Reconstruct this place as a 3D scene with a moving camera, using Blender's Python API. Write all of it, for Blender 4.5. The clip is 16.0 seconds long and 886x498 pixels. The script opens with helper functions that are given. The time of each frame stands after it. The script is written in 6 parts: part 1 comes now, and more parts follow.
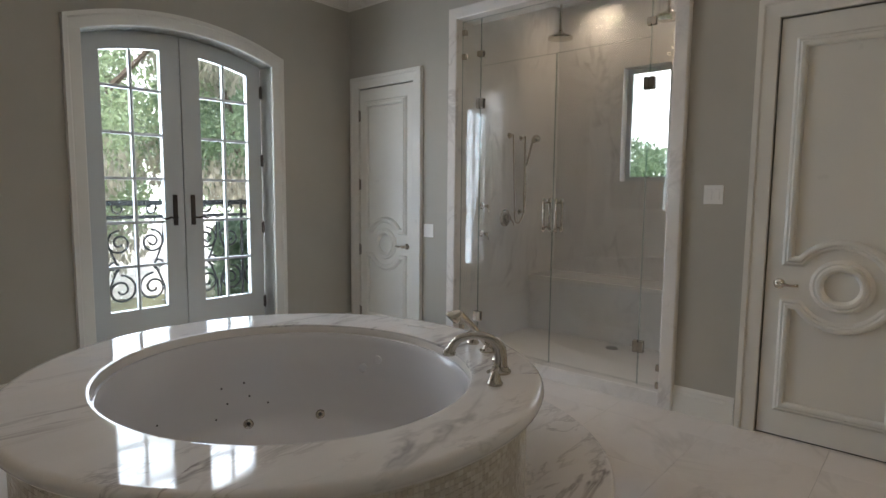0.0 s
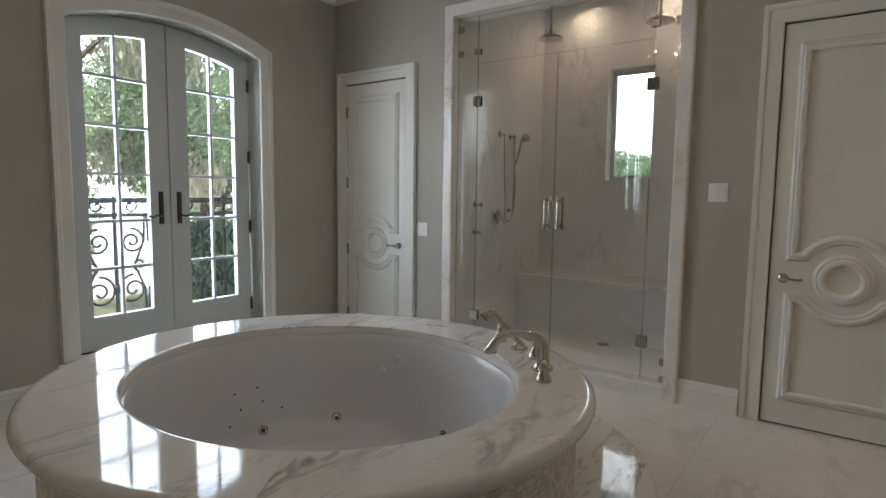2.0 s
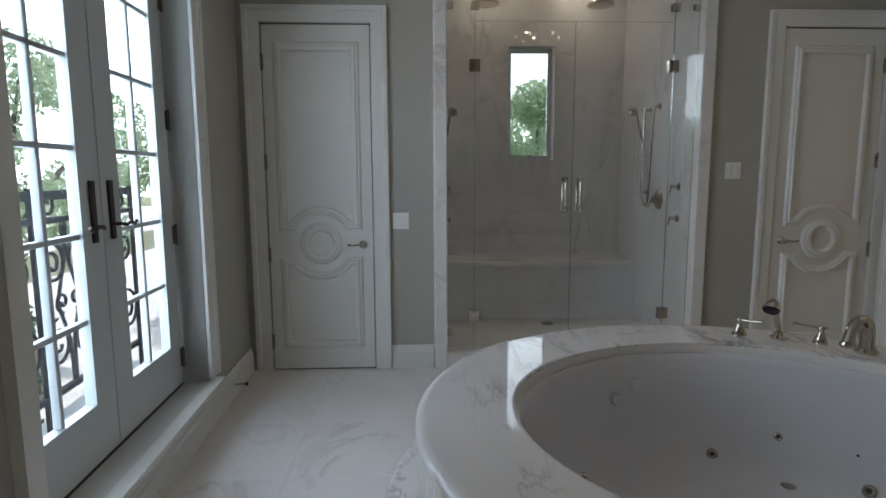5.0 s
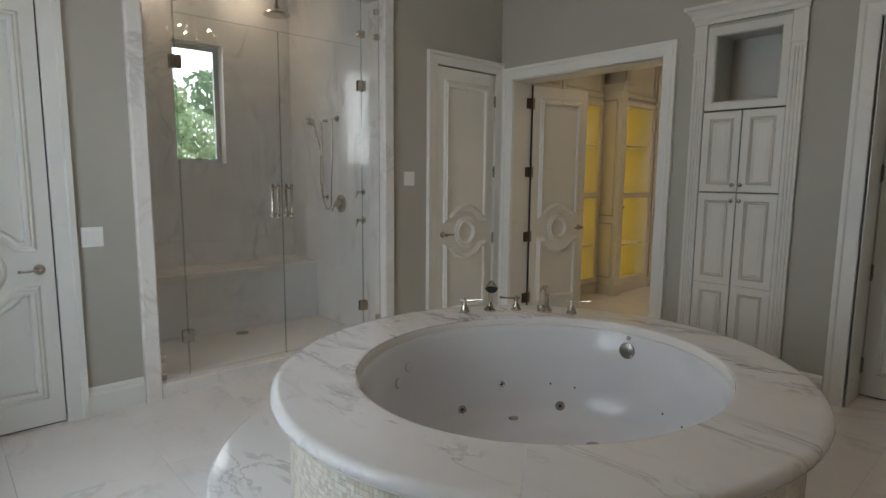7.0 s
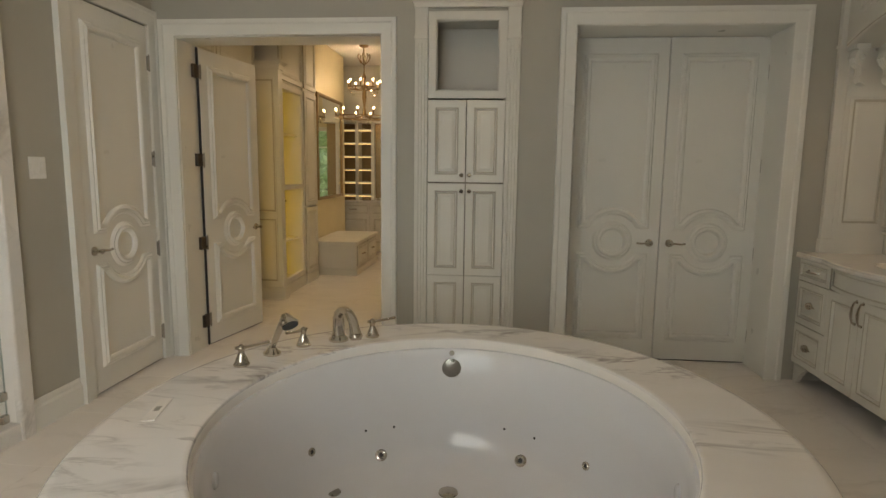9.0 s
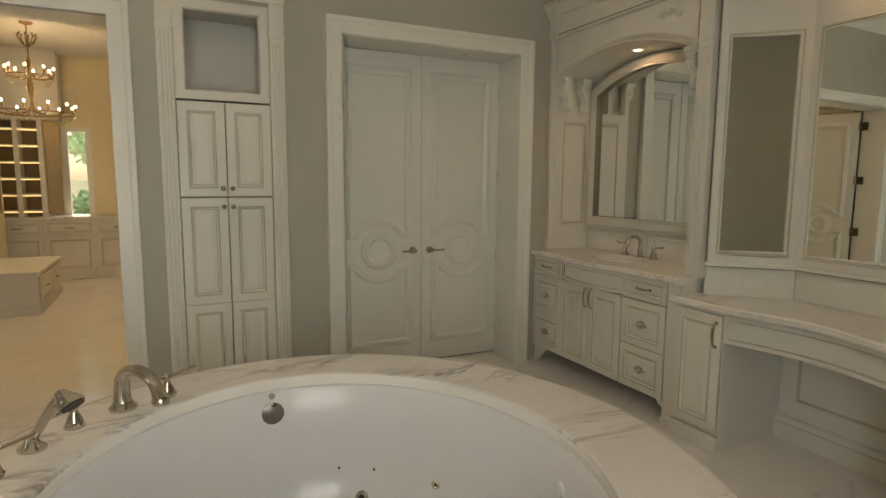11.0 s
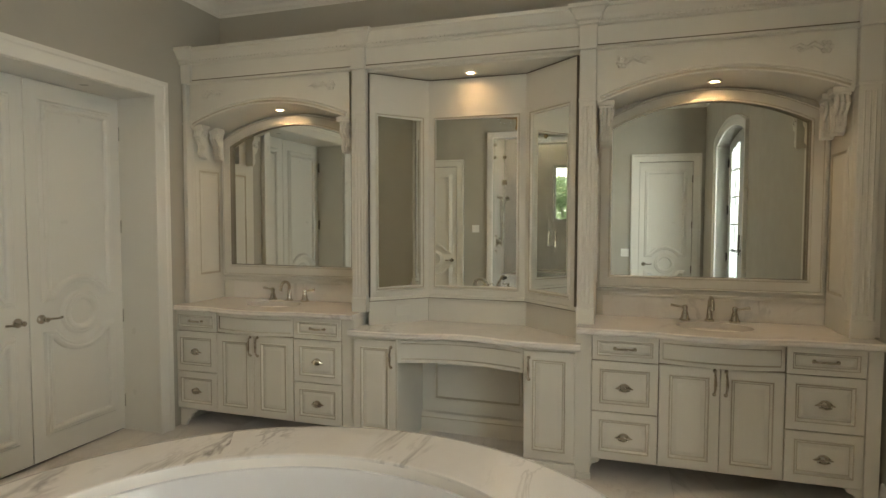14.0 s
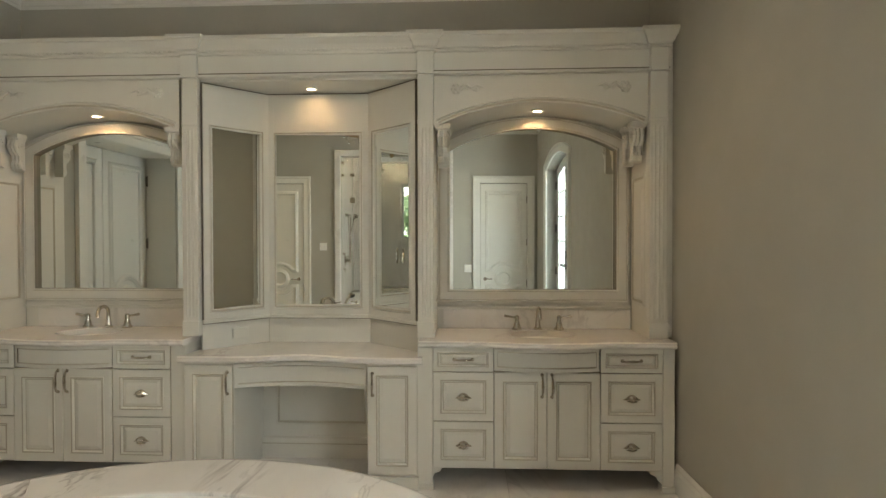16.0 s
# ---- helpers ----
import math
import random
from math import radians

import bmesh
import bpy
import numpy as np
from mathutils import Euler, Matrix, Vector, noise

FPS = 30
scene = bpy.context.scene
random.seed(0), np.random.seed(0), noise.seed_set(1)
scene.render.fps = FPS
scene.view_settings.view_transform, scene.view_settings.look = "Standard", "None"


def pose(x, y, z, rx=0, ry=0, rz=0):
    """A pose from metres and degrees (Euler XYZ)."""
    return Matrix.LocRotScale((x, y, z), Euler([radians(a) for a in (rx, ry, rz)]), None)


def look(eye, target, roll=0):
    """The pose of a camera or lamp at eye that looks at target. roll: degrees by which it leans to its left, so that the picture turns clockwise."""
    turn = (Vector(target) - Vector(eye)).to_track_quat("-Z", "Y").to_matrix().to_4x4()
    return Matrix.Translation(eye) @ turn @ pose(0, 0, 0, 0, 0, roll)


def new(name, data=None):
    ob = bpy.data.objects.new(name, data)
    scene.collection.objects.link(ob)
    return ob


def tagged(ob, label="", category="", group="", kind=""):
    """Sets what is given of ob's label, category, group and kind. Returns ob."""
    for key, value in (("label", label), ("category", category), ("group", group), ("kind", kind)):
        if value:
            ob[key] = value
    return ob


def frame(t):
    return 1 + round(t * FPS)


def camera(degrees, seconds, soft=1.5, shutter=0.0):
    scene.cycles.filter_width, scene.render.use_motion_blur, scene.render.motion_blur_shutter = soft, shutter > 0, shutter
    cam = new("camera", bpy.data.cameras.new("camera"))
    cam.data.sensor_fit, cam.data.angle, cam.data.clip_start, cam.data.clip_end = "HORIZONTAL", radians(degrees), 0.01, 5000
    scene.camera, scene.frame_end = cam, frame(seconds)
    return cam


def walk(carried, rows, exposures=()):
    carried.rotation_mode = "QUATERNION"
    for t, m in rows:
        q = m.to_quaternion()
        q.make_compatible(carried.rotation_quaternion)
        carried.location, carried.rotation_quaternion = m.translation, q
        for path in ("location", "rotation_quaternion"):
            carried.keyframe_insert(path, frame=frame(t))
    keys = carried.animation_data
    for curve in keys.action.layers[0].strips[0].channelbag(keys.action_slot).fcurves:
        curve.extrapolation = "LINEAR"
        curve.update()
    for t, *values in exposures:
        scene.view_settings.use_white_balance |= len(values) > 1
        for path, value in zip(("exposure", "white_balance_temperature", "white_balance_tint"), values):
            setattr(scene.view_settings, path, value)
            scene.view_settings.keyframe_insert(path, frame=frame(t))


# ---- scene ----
cam = camera(75.8, 16.0)
PATH = [
    (0, (4.557, 0.313, 1.45), (3.246, 1.81, 1.251), 0.5),
    (0.5, (4.531, 0.169, 1.436), (3.251, 1.693, 1.237), 0.5),
    (1, (4.525, 0.057, 1.421), (3.288, 1.616, 1.224), 0.5),
    (1.5, (4.439, 0.066, 1.429), (3.24, 1.654, 1.227), 0.5),
    (2, (4.207, 0.088, 1.422), (3.037, 1.698, 1.228), 0.7),
    (2.5, (3.816, 0.007, 1.422), (2.685, 1.646, 1.226), 0.8),
    (3, (3.358, 0.017, 1.403), (2.3, 1.701, 1.186), 0.9),
    (3.2, (3.149, 0.028, 1.423), (2.153, 1.748, 1.2), 1.0),
    (5.3, (0.9, 0.03, 1.429), (1.241, 1.983, 1.168), 0.2),
    (5.5, (0.765, 0.07, 1.41), (1.272, 1.988, 1.155), 0.6),
    (6, (0.494, 0.063, 1.458), (1.328, 1.865, 1.214), 0.5),
    (6.5, (0.35, 0.03, 1.49), (1.476, 1.663, 1.232), 0.4),
    (7, (0.297, 0.224, 1.484), (1.635, 1.688, 1.226), 0.5),
    (7.5, (0.278, 0.624, 1.495), (1.792, 1.904, 1.233), 0.6),
    (8, (0.387, 1.051, 1.483), (2.0, 2.203, 1.218), 0.5),
    (8.5, (0.427, 1.376, 1.44), (2.255, 2.146, 1.184), 0.6),
    (9, (0.507, 1.643, 1.459), (2.481, 1.81, 1.187), 0.7),
    (9.5, (0.562, 1.815, 1.431), (2.529, 1.55, 1.187), 0.4),
    (10, (0.572, 1.871, 1.452), (2.488, 1.348, 1.211), 0.4),
    (10.2, (0.581, 1.906, 1.475), (2.472, 1.305, 1.225), 0.5),
    (12.5, (1.419, 2.785, 1.509), (2.851, 1.396, 1.364), -0.1),
    (13, (1.513, 2.886, 1.525), (2.677, 1.264, 1.4), 0.2),
    (13.5, (1.469, 2.933, 1.548), (2.283, 1.109, 1.434), 0.1),
    (14, (1.428, 2.969, 1.559), (2.026, 1.063, 1.464), 0.1),
    (14.5, (1.377, 2.992, 1.551), (1.803, 1.039, 1.482), 0.0),
    (15, (1.318, 2.996, 1.535), (1.589, 1.015, 1.491), 0.1),
    (15.5, (1.336, 3.003, 1.538), (1.472, 1.008, 1.504), 0.0),
    (16, (1.361, 2.988, 1.551), (1.453, 0.99, 1.52), -0.1),
]
EXPOSURES = [(0, 0.52, 6600, 17), (3, 0.44, 6450, 15), (5.5, -0.05, 6050, 14), (6.2, 0.30, 6250, 14), (7, 0.46, 6600, 14), (8, 0.54, 6900, 13), (9, 0.74, 8000, 14), (12.5, 0.98, 8500, 12), (16, 1.40, 7650, 11)]

walk(cam, [(t, look(eye, target, roll)) for t, eye, target, roll in PATH], EXPOSURES)

# ---- world and light ----
world = bpy.data.worlds.new("sky")
scene.world = world
world.use_nodes = True
wn = world.node_tree.nodes
sky = wn.new("ShaderNodeTexSky")
sky.sky_type, sky.sun_disc = "NISHITA", False
SUN_UP, SUN_TURN = radians(56), radians(112)
sky.dust_density, sky.air_density = 1.5, 1.0
sky.sun_elevation, sky.sun_rotation = SUN_UP, SUN_TURN
world.node_tree.links.new(sky.outputs[0], wn["Background"].inputs[0])
wn["Background"].inputs[1].default_value = 0.15


def lamp(name, kind, energy, m, colour=(1, 1, 1), size=0.1, size_y=None, spread=None, blend=0.6, cone=100):
    d = bpy.data.lights.new(name, kind)
    d.energy, d.color = energy, colour
    if kind == "AREA":
        d.size = size
        if size_y:
            d.shape, d.size_y = "RECTANGLE", size_y
        if spread:
            d.spread = radians(spread)
    elif kind == "SUN":
        d.angle = radians(size)
    else:
        d.shadow_soft_size = size
        if kind == "SPOT":
            d.spot_size, d.spot_blend = radians(cone), blend
    ob = new(name, d)
    ob.matrix_world = m
    return ob


sun_way = Vector((math.sin(SUN_TURN) * math.cos(SUN_UP), math.cos(SUN_TURN) * math.cos(SUN_UP), math.sin(SUN_UP)))
lamp("sun", "SUN", 5.0, look(sun_way * 50, (0, 0, 0)), (1, 0.97, 0.93), 0.5)
# sky light in the openings
lamp("sky_light_door", "AREA", 53, look((-0.33, 2.455, 1.5), (3, 2.5, 1.15)), (0.74, 0.88, 1.0), 1.35, 2.2)

# ---- small makers ----
WARM = (1.0, 0.80, 0.56)


def box(bm, x0, y0, z0, x1, y1, z1):
    m = Matrix.Translation(((x0 + x1) / 2, (y0 + y1) / 2, (z0 + z1) / 2)) @ Matrix.Diagonal((abs(x1 - x0), abs(y1 - y0), abs(z1 - z0), 1))
    return bmesh.ops.create_cube(bm, size=1, matrix=m)["verts"]


def bev(bm, w, seg=2):
    bmesh.ops.bevel(bm, geom=bm.edges[:], offset=w, segments=seg, affect="EDGES", profile=0.6)
    return bm


def bbox(x0, y0, z0, x1, y1, z1, w=0.004, seg=2):
    bm = bmesh.new()
    box(bm, x0, y0, z0, x1, y1, z1)
    return bev(bm, w, seg) if w else bm


def lathe(bm, prof, seg=24, c=(0, 0, 0), sx=1.0, sy=1.0, m=None):
    rings = []
    for r, z in prof:
        ring = []
        for i in range(seg):
            a = 2 * math.pi * i / seg
            p = Vector((c[0] + r * sx * math.cos(a), c[1] + r * sy * math.sin(a), c[2] + z))
            ring.append(bm.verts.new(m @ p if m else p))
        rings.append(ring)
    for a, b in zip(rings, rings[1:]):
        for i in range(seg):
            bm.faces.new((a[i], a[(i + 1) % seg], b[(i + 1) % seg], b[i]))
    for ring in (rings[0], rings[-1]):
        bm.faces.new(ring)
    return bm


def tube(bm, pts, r, seg=8, closed=False):
    pts = [Vector(p) for p in pts]
    n = len(pts)
    rings, up = [], None
    for i, p in enumerate(pts):
        a, b = (pts[(i - 1) % n], pts[(i + 1) % n]) if closed else (pts[max(i - 1, 0)], pts[min(i + 1, n - 1)])
        t = (b - a).normalized()
        if up is None:
            up = t.orthogonal().normalized()
        up = (up - t * up.dot(t)).normalized()
        side = t.cross(up)
        rr = r[i] if isinstance(r, (list, tuple)) else r
        rings.append([bm.verts.new(p + (up * math.cos(k * 2 * math.pi / seg) + side * math.sin(k * 2 * math.pi / seg)) * rr) for k in range(seg)])
    pairs = list(zip(rings, rings[1:])) + ([(rings[-1], rings[0])] if closed else [])
    for a, b in pairs:
        for k in range(seg):
            bm.faces.new((a[k], a[(k + 1) % seg], b[(k + 1) % seg], b[k]))
    if not closed:
        bm.faces.new(rings[0]), bm.faces.new(rings[-1])
    return bm


def sweep(bm, path, prof, at=0.0, closed=True, flat=False, mats=None):
    """A moulding: prof (outwards, raised) carried along path with mitres, on an upright face (towards -y), or flat=True in plan."""
    n = len(path)
    rings = []
    for i in range(n):
        def way(j):
            a, b = path[j % n], path[(j + 1) % n]
            d = Vector((b[0] - a[0], b[1] - a[1])).normalized()
            return Vector((d.y, -d.x))
        if closed:
            n1, n2 = way(i - 1), way(i)
        else:
            n1, n2 = way(max(i - 1, 0)), way(min(i, n - 2))
        mi = (n1 + n2) / max(1 + n1.dot(n2), 0.2)
        ring = []
        for a, b in prof:
            u, v = path[i][0] + mi.x * a, path[i][1] + mi.y * a
            ring.append(bm.verts.new((u, v, at + b) if flat else (u, at - b, v)))
        rings.append(ring)
    pairs = list(zip(rings, rings[1:])) + ([(rings[-1], rings[0])] if closed else [])
    for a, b in pairs:
        for k in range(len(prof)):
            f = bm.faces.new((a[k], a[(k + 1) % len(prof)], b[(k + 1) % len(prof)], b[k]))
            if mats:
                f.material_index = mats[k % len(mats)]
    if not closed:
        bm.faces.new(rings[0]), bm.faces.new(rings[-1])
    return bm


def arc(cx, cz, r, a0, a1, n=16):
    return [(cx + r * math.cos(radians(a0 + (a1 - a0) * i / n)), cz + r * math.sin(radians(a0 + (a1 - a0) * i / n))) for i in range(n + 1)]


def nested(bm, x0, z0, x1, z1, steps, back=0.0, mats=None):
    """A raised panel facing -y: rectangles inset step by step to given depths (y), closed at the back."""
    loops = []
    for inset, y in [(0, back)] + steps:
        loops.append([bm.verts.new(p) for p in ((x0 + inset, y, z0 + inset), (x1 - inset, y, z0 + inset), (x1 - inset, y, z1 - inset), (x0 + inset, y, z1 - inset))])
    for k, (a, b) in enumerate(zip(loops, loops[1:])):
        for i in range(4):
            f = bm.faces.new((a[i], a[(i + 1) % 4], b[(i + 1) % 4], b[i]))
            f.material_index = mats[k] if mats else 0
    bm.faces.new(loops[-1])
    bm.faces.new(loops[0][::-1])
    return bm


def finish(bm, smooth=False):
    bmesh.ops.recalc_face_normals(bm, faces=bm.faces[:])
    for f in bm.faces:
        f.smooth = smooth
    return bm


def part(name, bm, material, parent=None, label="", smooth=False, fin=True):
    """Links a bmesh as one mesh object under a thing or a part."""
    if fin:
        finish(bm, smooth)
    me = bpy.data.meshes.new(name)
    bm.to_mesh(me)
    bm.free()
    for mt in material if isinstance(material, (list, tuple)) else [material]:
        me.materials.append(mt)
    ob = new(name, me)
    if parent is not None:
        ob.parent = parent
    if label:
        ob["label"] = label
    if smooth:
        for e in me.polygons:
            e.use_smooth = True
        me.set_sharp_from_angle(angle=radians(40))
    return ob


def thing(name, label, category, m=None, group="", kind=""):
    ob = new(name)
    ob.empty_display_size = 0.1
    if m is not None:
        ob.matrix_world = m
    return tagged(ob, label, category, group, kind)


def structure(name, bm, material, label, category):
    return tagged(part(name, bm, material), label, category, kind="structure")


# ---- materials ----
def material(name):
    m = bpy.data.materials.new(name)
    m.use_nodes = True
    return m, m.node_tree, m.node_tree.nodes["Principled BSDF"]


def link(nt, a, b):
    nt.links.new(a, b)


def coords(nt, scale=1.0, rand=True):
    tc = nt.nodes.new("ShaderNodeTexCoord")
    if not rand:
        return tc.outputs["Object"]
    oi = nt.nodes.new("ShaderNodeObjectInfo")
    mul = nt.nodes.new("ShaderNodeVectorMath")
    mul.operation = "MULTIPLY_ADD"
    comb = nt.nodes.new("ShaderNodeCombineXYZ")
    for i, k in enumerate((37.0, 91.0, 53.0)):
        mm = nt.nodes.new("ShaderNodeMath")
        mm.operation = "MULTIPLY"
        mm.inputs[1].default_value = k
        link(nt, oi.outputs["Random"], mm.inputs[0])
        link(nt, mm.outputs[0], comb.inputs[i])
    mul.inputs[1].default_value = (1, 1, 1)
    link(nt, tc.outputs["Object"], mul.inputs[0])
    link(nt, comb.outputs[0], mul.inputs[2])
    return mul.outputs[0]


def noise_tex(nt, vec, scale, detail=4, rough=0.55, dist=0.0):
    n = nt.nodes.new("ShaderNodeTexNoise")
    n.inputs["Scale"].default_value, n.inputs["Detail"].default_value = scale, detail
    n.inputs["Roughness"].default_value, n.inputs["Distortion"].default_value = rough, dist
    link(nt, vec, n.inputs["Vector"])
    return n.outputs["Fac"]


def ramp(nt, fac, stops):
    r = nt.nodes.new("ShaderNodeValToRGB")
    el = r.color_ramp.elements
    while len(el) < len(stops):
        el.new(0.5)
    for e, (p, c) in zip(el, stops):
        e.position = p
        e.color = (*c, 1) if isinstance(c, tuple) else (c, c, c, 1)
    link(nt, fac, r.inputs["Fac"])
    return r.outputs["Color"]


def mix(nt, fac, a, b, mode="MIX"):
    n = nt.nodes.new("ShaderNodeMix")
    n.data_type, n.blend_type = "RGBA", mode
    for sock, v in ((n.inputs[0], fac), (n.inputs[6], a), (n.inputs[7], b)):
        if isinstance(v, (int, float)):
            sock.default_value = v
        elif isinstance(v, tuple):
            sock.default_value = (*v, 1)
        else:
            link(nt, v, sock)
    return n.outputs[2]


def bump(nt, bsdf, height, strength, dist=0.002):
    b = nt.nodes.new("ShaderNodeBump")
    b.inputs["Strength"].default_value, b.inputs["Distance"].default_value = strength, dist
    link(nt, height, b.inputs["Height"])
    link(nt, b.outputs[0], bsdf.inputs["Normal"])


def paint(name, colour, rough=0.5, vary=0.06, grain=180.0, strength=0.08, coat=0.0):
    m, nt, b = material(name)
    v = coords(nt, rand=False)
    broad = noise_tex(nt, v, 1.3, 3)
    fine = noise_tex(nt, v, grain, 2)
    dark = tuple(c * (1 - vary) for c in colour)
    lite = tuple(min(c * (1 + vary), 1) for c in colour)
    link(nt, ramp(nt, broad, [(0.3, dark), (0.7, lite)]), b.inputs["Base Color"])
    link(nt, ramp(nt, noise_tex(nt, v, 6, 4), [(0.3, rough * 0.85), (0.7, min(rough * 1.15, 1))]), b.inputs["Roughness"])
    bump(nt, b, fine, strength)
    b.inputs["Coat Weight"].default_value = coat
    return m


def marble(name, base, vein, warm, rough=0.12, scale=1.0, amount=1.0, stretch=(1, 1, 1), grain=0.5, fine=0.55):
    m, nt, b = material(name)
    v = coords(nt)
    mp = nt.nodes.new("ShaderNodeMapping")
    mp.inputs["Scale"].default_value = stretch
    mp.inputs["Rotation"].default_value = (0.4, 0.3, 0.7)
    link(nt, v, mp.inputs["Vector"])
    v = mp.outputs[0]

    def veins(sc, width, dist):
        f = noise_tex(nt, v, sc, 5, 0.6, dist)
        s = nt.nodes.new("ShaderNodeMath")
        s.operation = "SUBTRACT"
        s.inputs[1].default_value = 0.5
        link(nt, f, s.inputs[0])
        a = nt.nodes.new("ShaderNodeMath")
        a.operation = "ABSOLUTE"
        link(nt, s.outputs[0], a.inputs[0])
        return ramp(nt, a.outputs[0], [(0.0, 1.0), (width, 0.0)])

    mask = ramp(nt, noise_tex(nt, v, 1.1 * scale, 3), [(0.45, 0.0), (0.65, 1.0)])
    big = mix(nt, 1.0, veins(0.9 * scale, 0.035, 1.0), mask, "MULTIPLY")
    small = mix(nt, 1.0, veins(3.0 * scale, 0.03, 0.6), ramp(nt, noise_tex(nt, v, 2.0 * scale, 2), [(0.62 - 0.22 * fine, 0.0), (0.82 - 0.22 * fine, fine)]), "MULTIPLY")
    cloud = noise_tex(nt, v, 2.4 * scale, 5)
    ground = ramp(nt, cloud, [(0.3, tuple(c * 0.93 for c in base)), (0.7, base)])
    ground = mix(nt, ramp(nt, noise_tex(nt, v, 0.8 * scale, 3), [(0.45, 0.0), (0.7, 0.4 * grain)]), ground, warm)

    def scaled(fac, k):
        s = nt.nodes.new("ShaderNodeMath")
        s.operation = "MULTIPLY"
        s.inputs[1].default_value = k
        link(nt, fac, s.inputs[0])
        return s.outputs[0]

    col = mix(nt, scaled(big, 0.8 * amount), ground, vein)
    col = mix(nt, scaled(small, 0.7 * amount), col, vein)
    link(nt, col, b.inputs["Base Color"])
    link(nt, ramp(nt, noise_tex(nt, v, 9, 3), [(0.3, rough * 0.8), (0.75, rough * 1.3)]), b.inputs["Roughness"])
    bump(nt, b, noise_tex(nt, v, 25, 3), 0.015, 0.001)
    b.inputs["IOR"].default_value = 1.5
    return m


def metal(name, colour, rough):
    m, nt, b = material(name)
    b.inputs["Metallic"].default_value = 1
    b.inputs["Base Color"].default_value = (*colour, 1)
    v = coords(nt, rand=False)
    link(nt, ramp(nt, noise_tex(nt, v, 40, 3), [(0.3, rough * 0.7), (0.7, rough * 1.4)]), b.inputs["Roughness"])
    return m


def glass_mat(name, tint=(1, 1, 1), rough=0.0):
    m, nt, b = material(name)
    nt.nodes.remove(b)
    out = nt.nodes["Material Output"]
    tr = nt.nodes.new("ShaderNodeBsdfTransparent")
    tr.inputs[0].default_value = (*tint, 1)
    gl = nt.nodes.new("ShaderNodeBsdfGlossy")
    gl.inputs["Roughness"].default_value = rough
    lw = nt.nodes.new("ShaderNodeLayerWeight")
    lw.inputs[0].default_value = 0.5
    fr = lw
    for op, k in (("POWER", 5.0), ("MULTIPLY", 0.92), ("ADD", 0.06)):
        ma = nt.nodes.new("ShaderNodeMath")
        ma.operation = op
        ma.inputs[1].default_value = k
        link(nt, fr.outputs["Facing"] if fr is lw else fr.outputs[0], ma.inputs[0])
        fr = ma
    mx = nt.nodes.new("ShaderNodeMixShader")
    link(nt, fr.outputs[0], mx.inputs[0])
    link(nt, tr.outputs[0], mx.inputs[1])
    link(nt, gl.outputs[0], mx.inputs[2])
    link(nt, mx.outputs[0], out.inputs[0])
    return m


def glow(name, colour, strength):
    m, nt, b = material(name)
    b.inputs["Emission Color"].default_value = (*colour, 1)
    b.inputs["Emission Strength"].default_value = strength
    b.inputs["Base Color"].default_value = (*colour, 1)
    return m


def leafy(name, a, c):
    m, nt, b = material(name)
    gi = nt.nodes.new("ShaderNodeNewGeometry")
    link(nt, ramp(nt, gi.outputs["Random Per Island"], [(0.0, a), (1.0, c)]), b.inputs["Base Color"])
    b.inputs["Roughness"].default_value = 0.55
    b.inputs["Transmission Weight"].default_value = 0.0
    b.inputs["Subsurface Weight"].default_value = 0.0
    tl = nt.nodes.new("ShaderNodeBsdfTranslucent")
    link(nt, ramp(nt, gi.outputs["Random Per Island"], [(0.0, tuple(v * 1.3 for v in c)), (1.0, tuple(v * 1.6 for v in c))]), tl.inputs[0])
    mx = nt.nodes.new("ShaderNodeMixShader")
    mx.inputs[0].default_value = 0.4
    link(nt, b.outputs[0], mx.inputs[1])
    link(nt, tl.outputs[0], mx.inputs[2])
    link(nt, mx.outputs[0], nt.nodes["Material Output"].inputs[0])
    return m


WALL = paint("wall_paint", (0.42, 0.40, 0.345), 0.6, 0.04, 260, 0.12)
CEIL = paint("ceiling_paint", (0.78, 0.77, 0.74), 0.7, 0.03, 200, 0.1)
TRIM = paint("trim_paint", (0.74, 0.73, 0.68), 0.32, 0.03, 120, 0.05)
CAB = paint("cabinet_paint", (0.66, 0.64, 0.58), 0.38, 0.06, 90, 0.05)
GLAZE_SHADE = paint("cabinet_glaze_and_gap_shade", (0.47, 0.43, 0.35), 0.45, 0.25, 60, 0.05)
MARBLE = marble("deck_marble", (0.73, 0.71, 0.69), (0.25, 0.225, 0.22), (0.74, 0.66, 0.56), 0.055, 1.8, 1.1, (1.3, 0.40, 1), fine=0.7)
FLOOR = marble("floor_marble", (0.77, 0.735, 0.705), (0.47, 0.44, 0.42), (0.75, 0.67, 0.59), 0.12, 1.5, 0.55, (1, 0.55, 1))
SHOWER = marble("shower_marble", (0.76, 0.745, 0.73), (0.28, 0.27, 0.28), (0.72, 0.68, 0.63), 0.14, 2.2, 0.5, (1, 1, 0.55), fine=0.65)
COUNTER = marble("counter_marble", (0.78, 0.75, 0.71), (0.42, 0.38, 0.35), (0.76, 0.68, 0.60), 0.08, 1.8, 0.6, (1, 0.7, 1))
GROUT = paint("grout", (0.72, 0.69, 0.65), 0.7)
NICKEL = metal("polished_nickel", (0.55, 0.50, 0.43), 0.10)
BRONZE = metal("dark_bronze", (0.10, 0.085, 0.075), 0.38)
HINGE = metal("satin_hinge", (0.30, 0.28, 0.25), 0.35)
IRON = paint("black_iron", (0.014, 0.016, 0.017), 0.65, 0.3)
GLASS = glass_mat("clear_glass", (0.975, 0.985, 0.98))
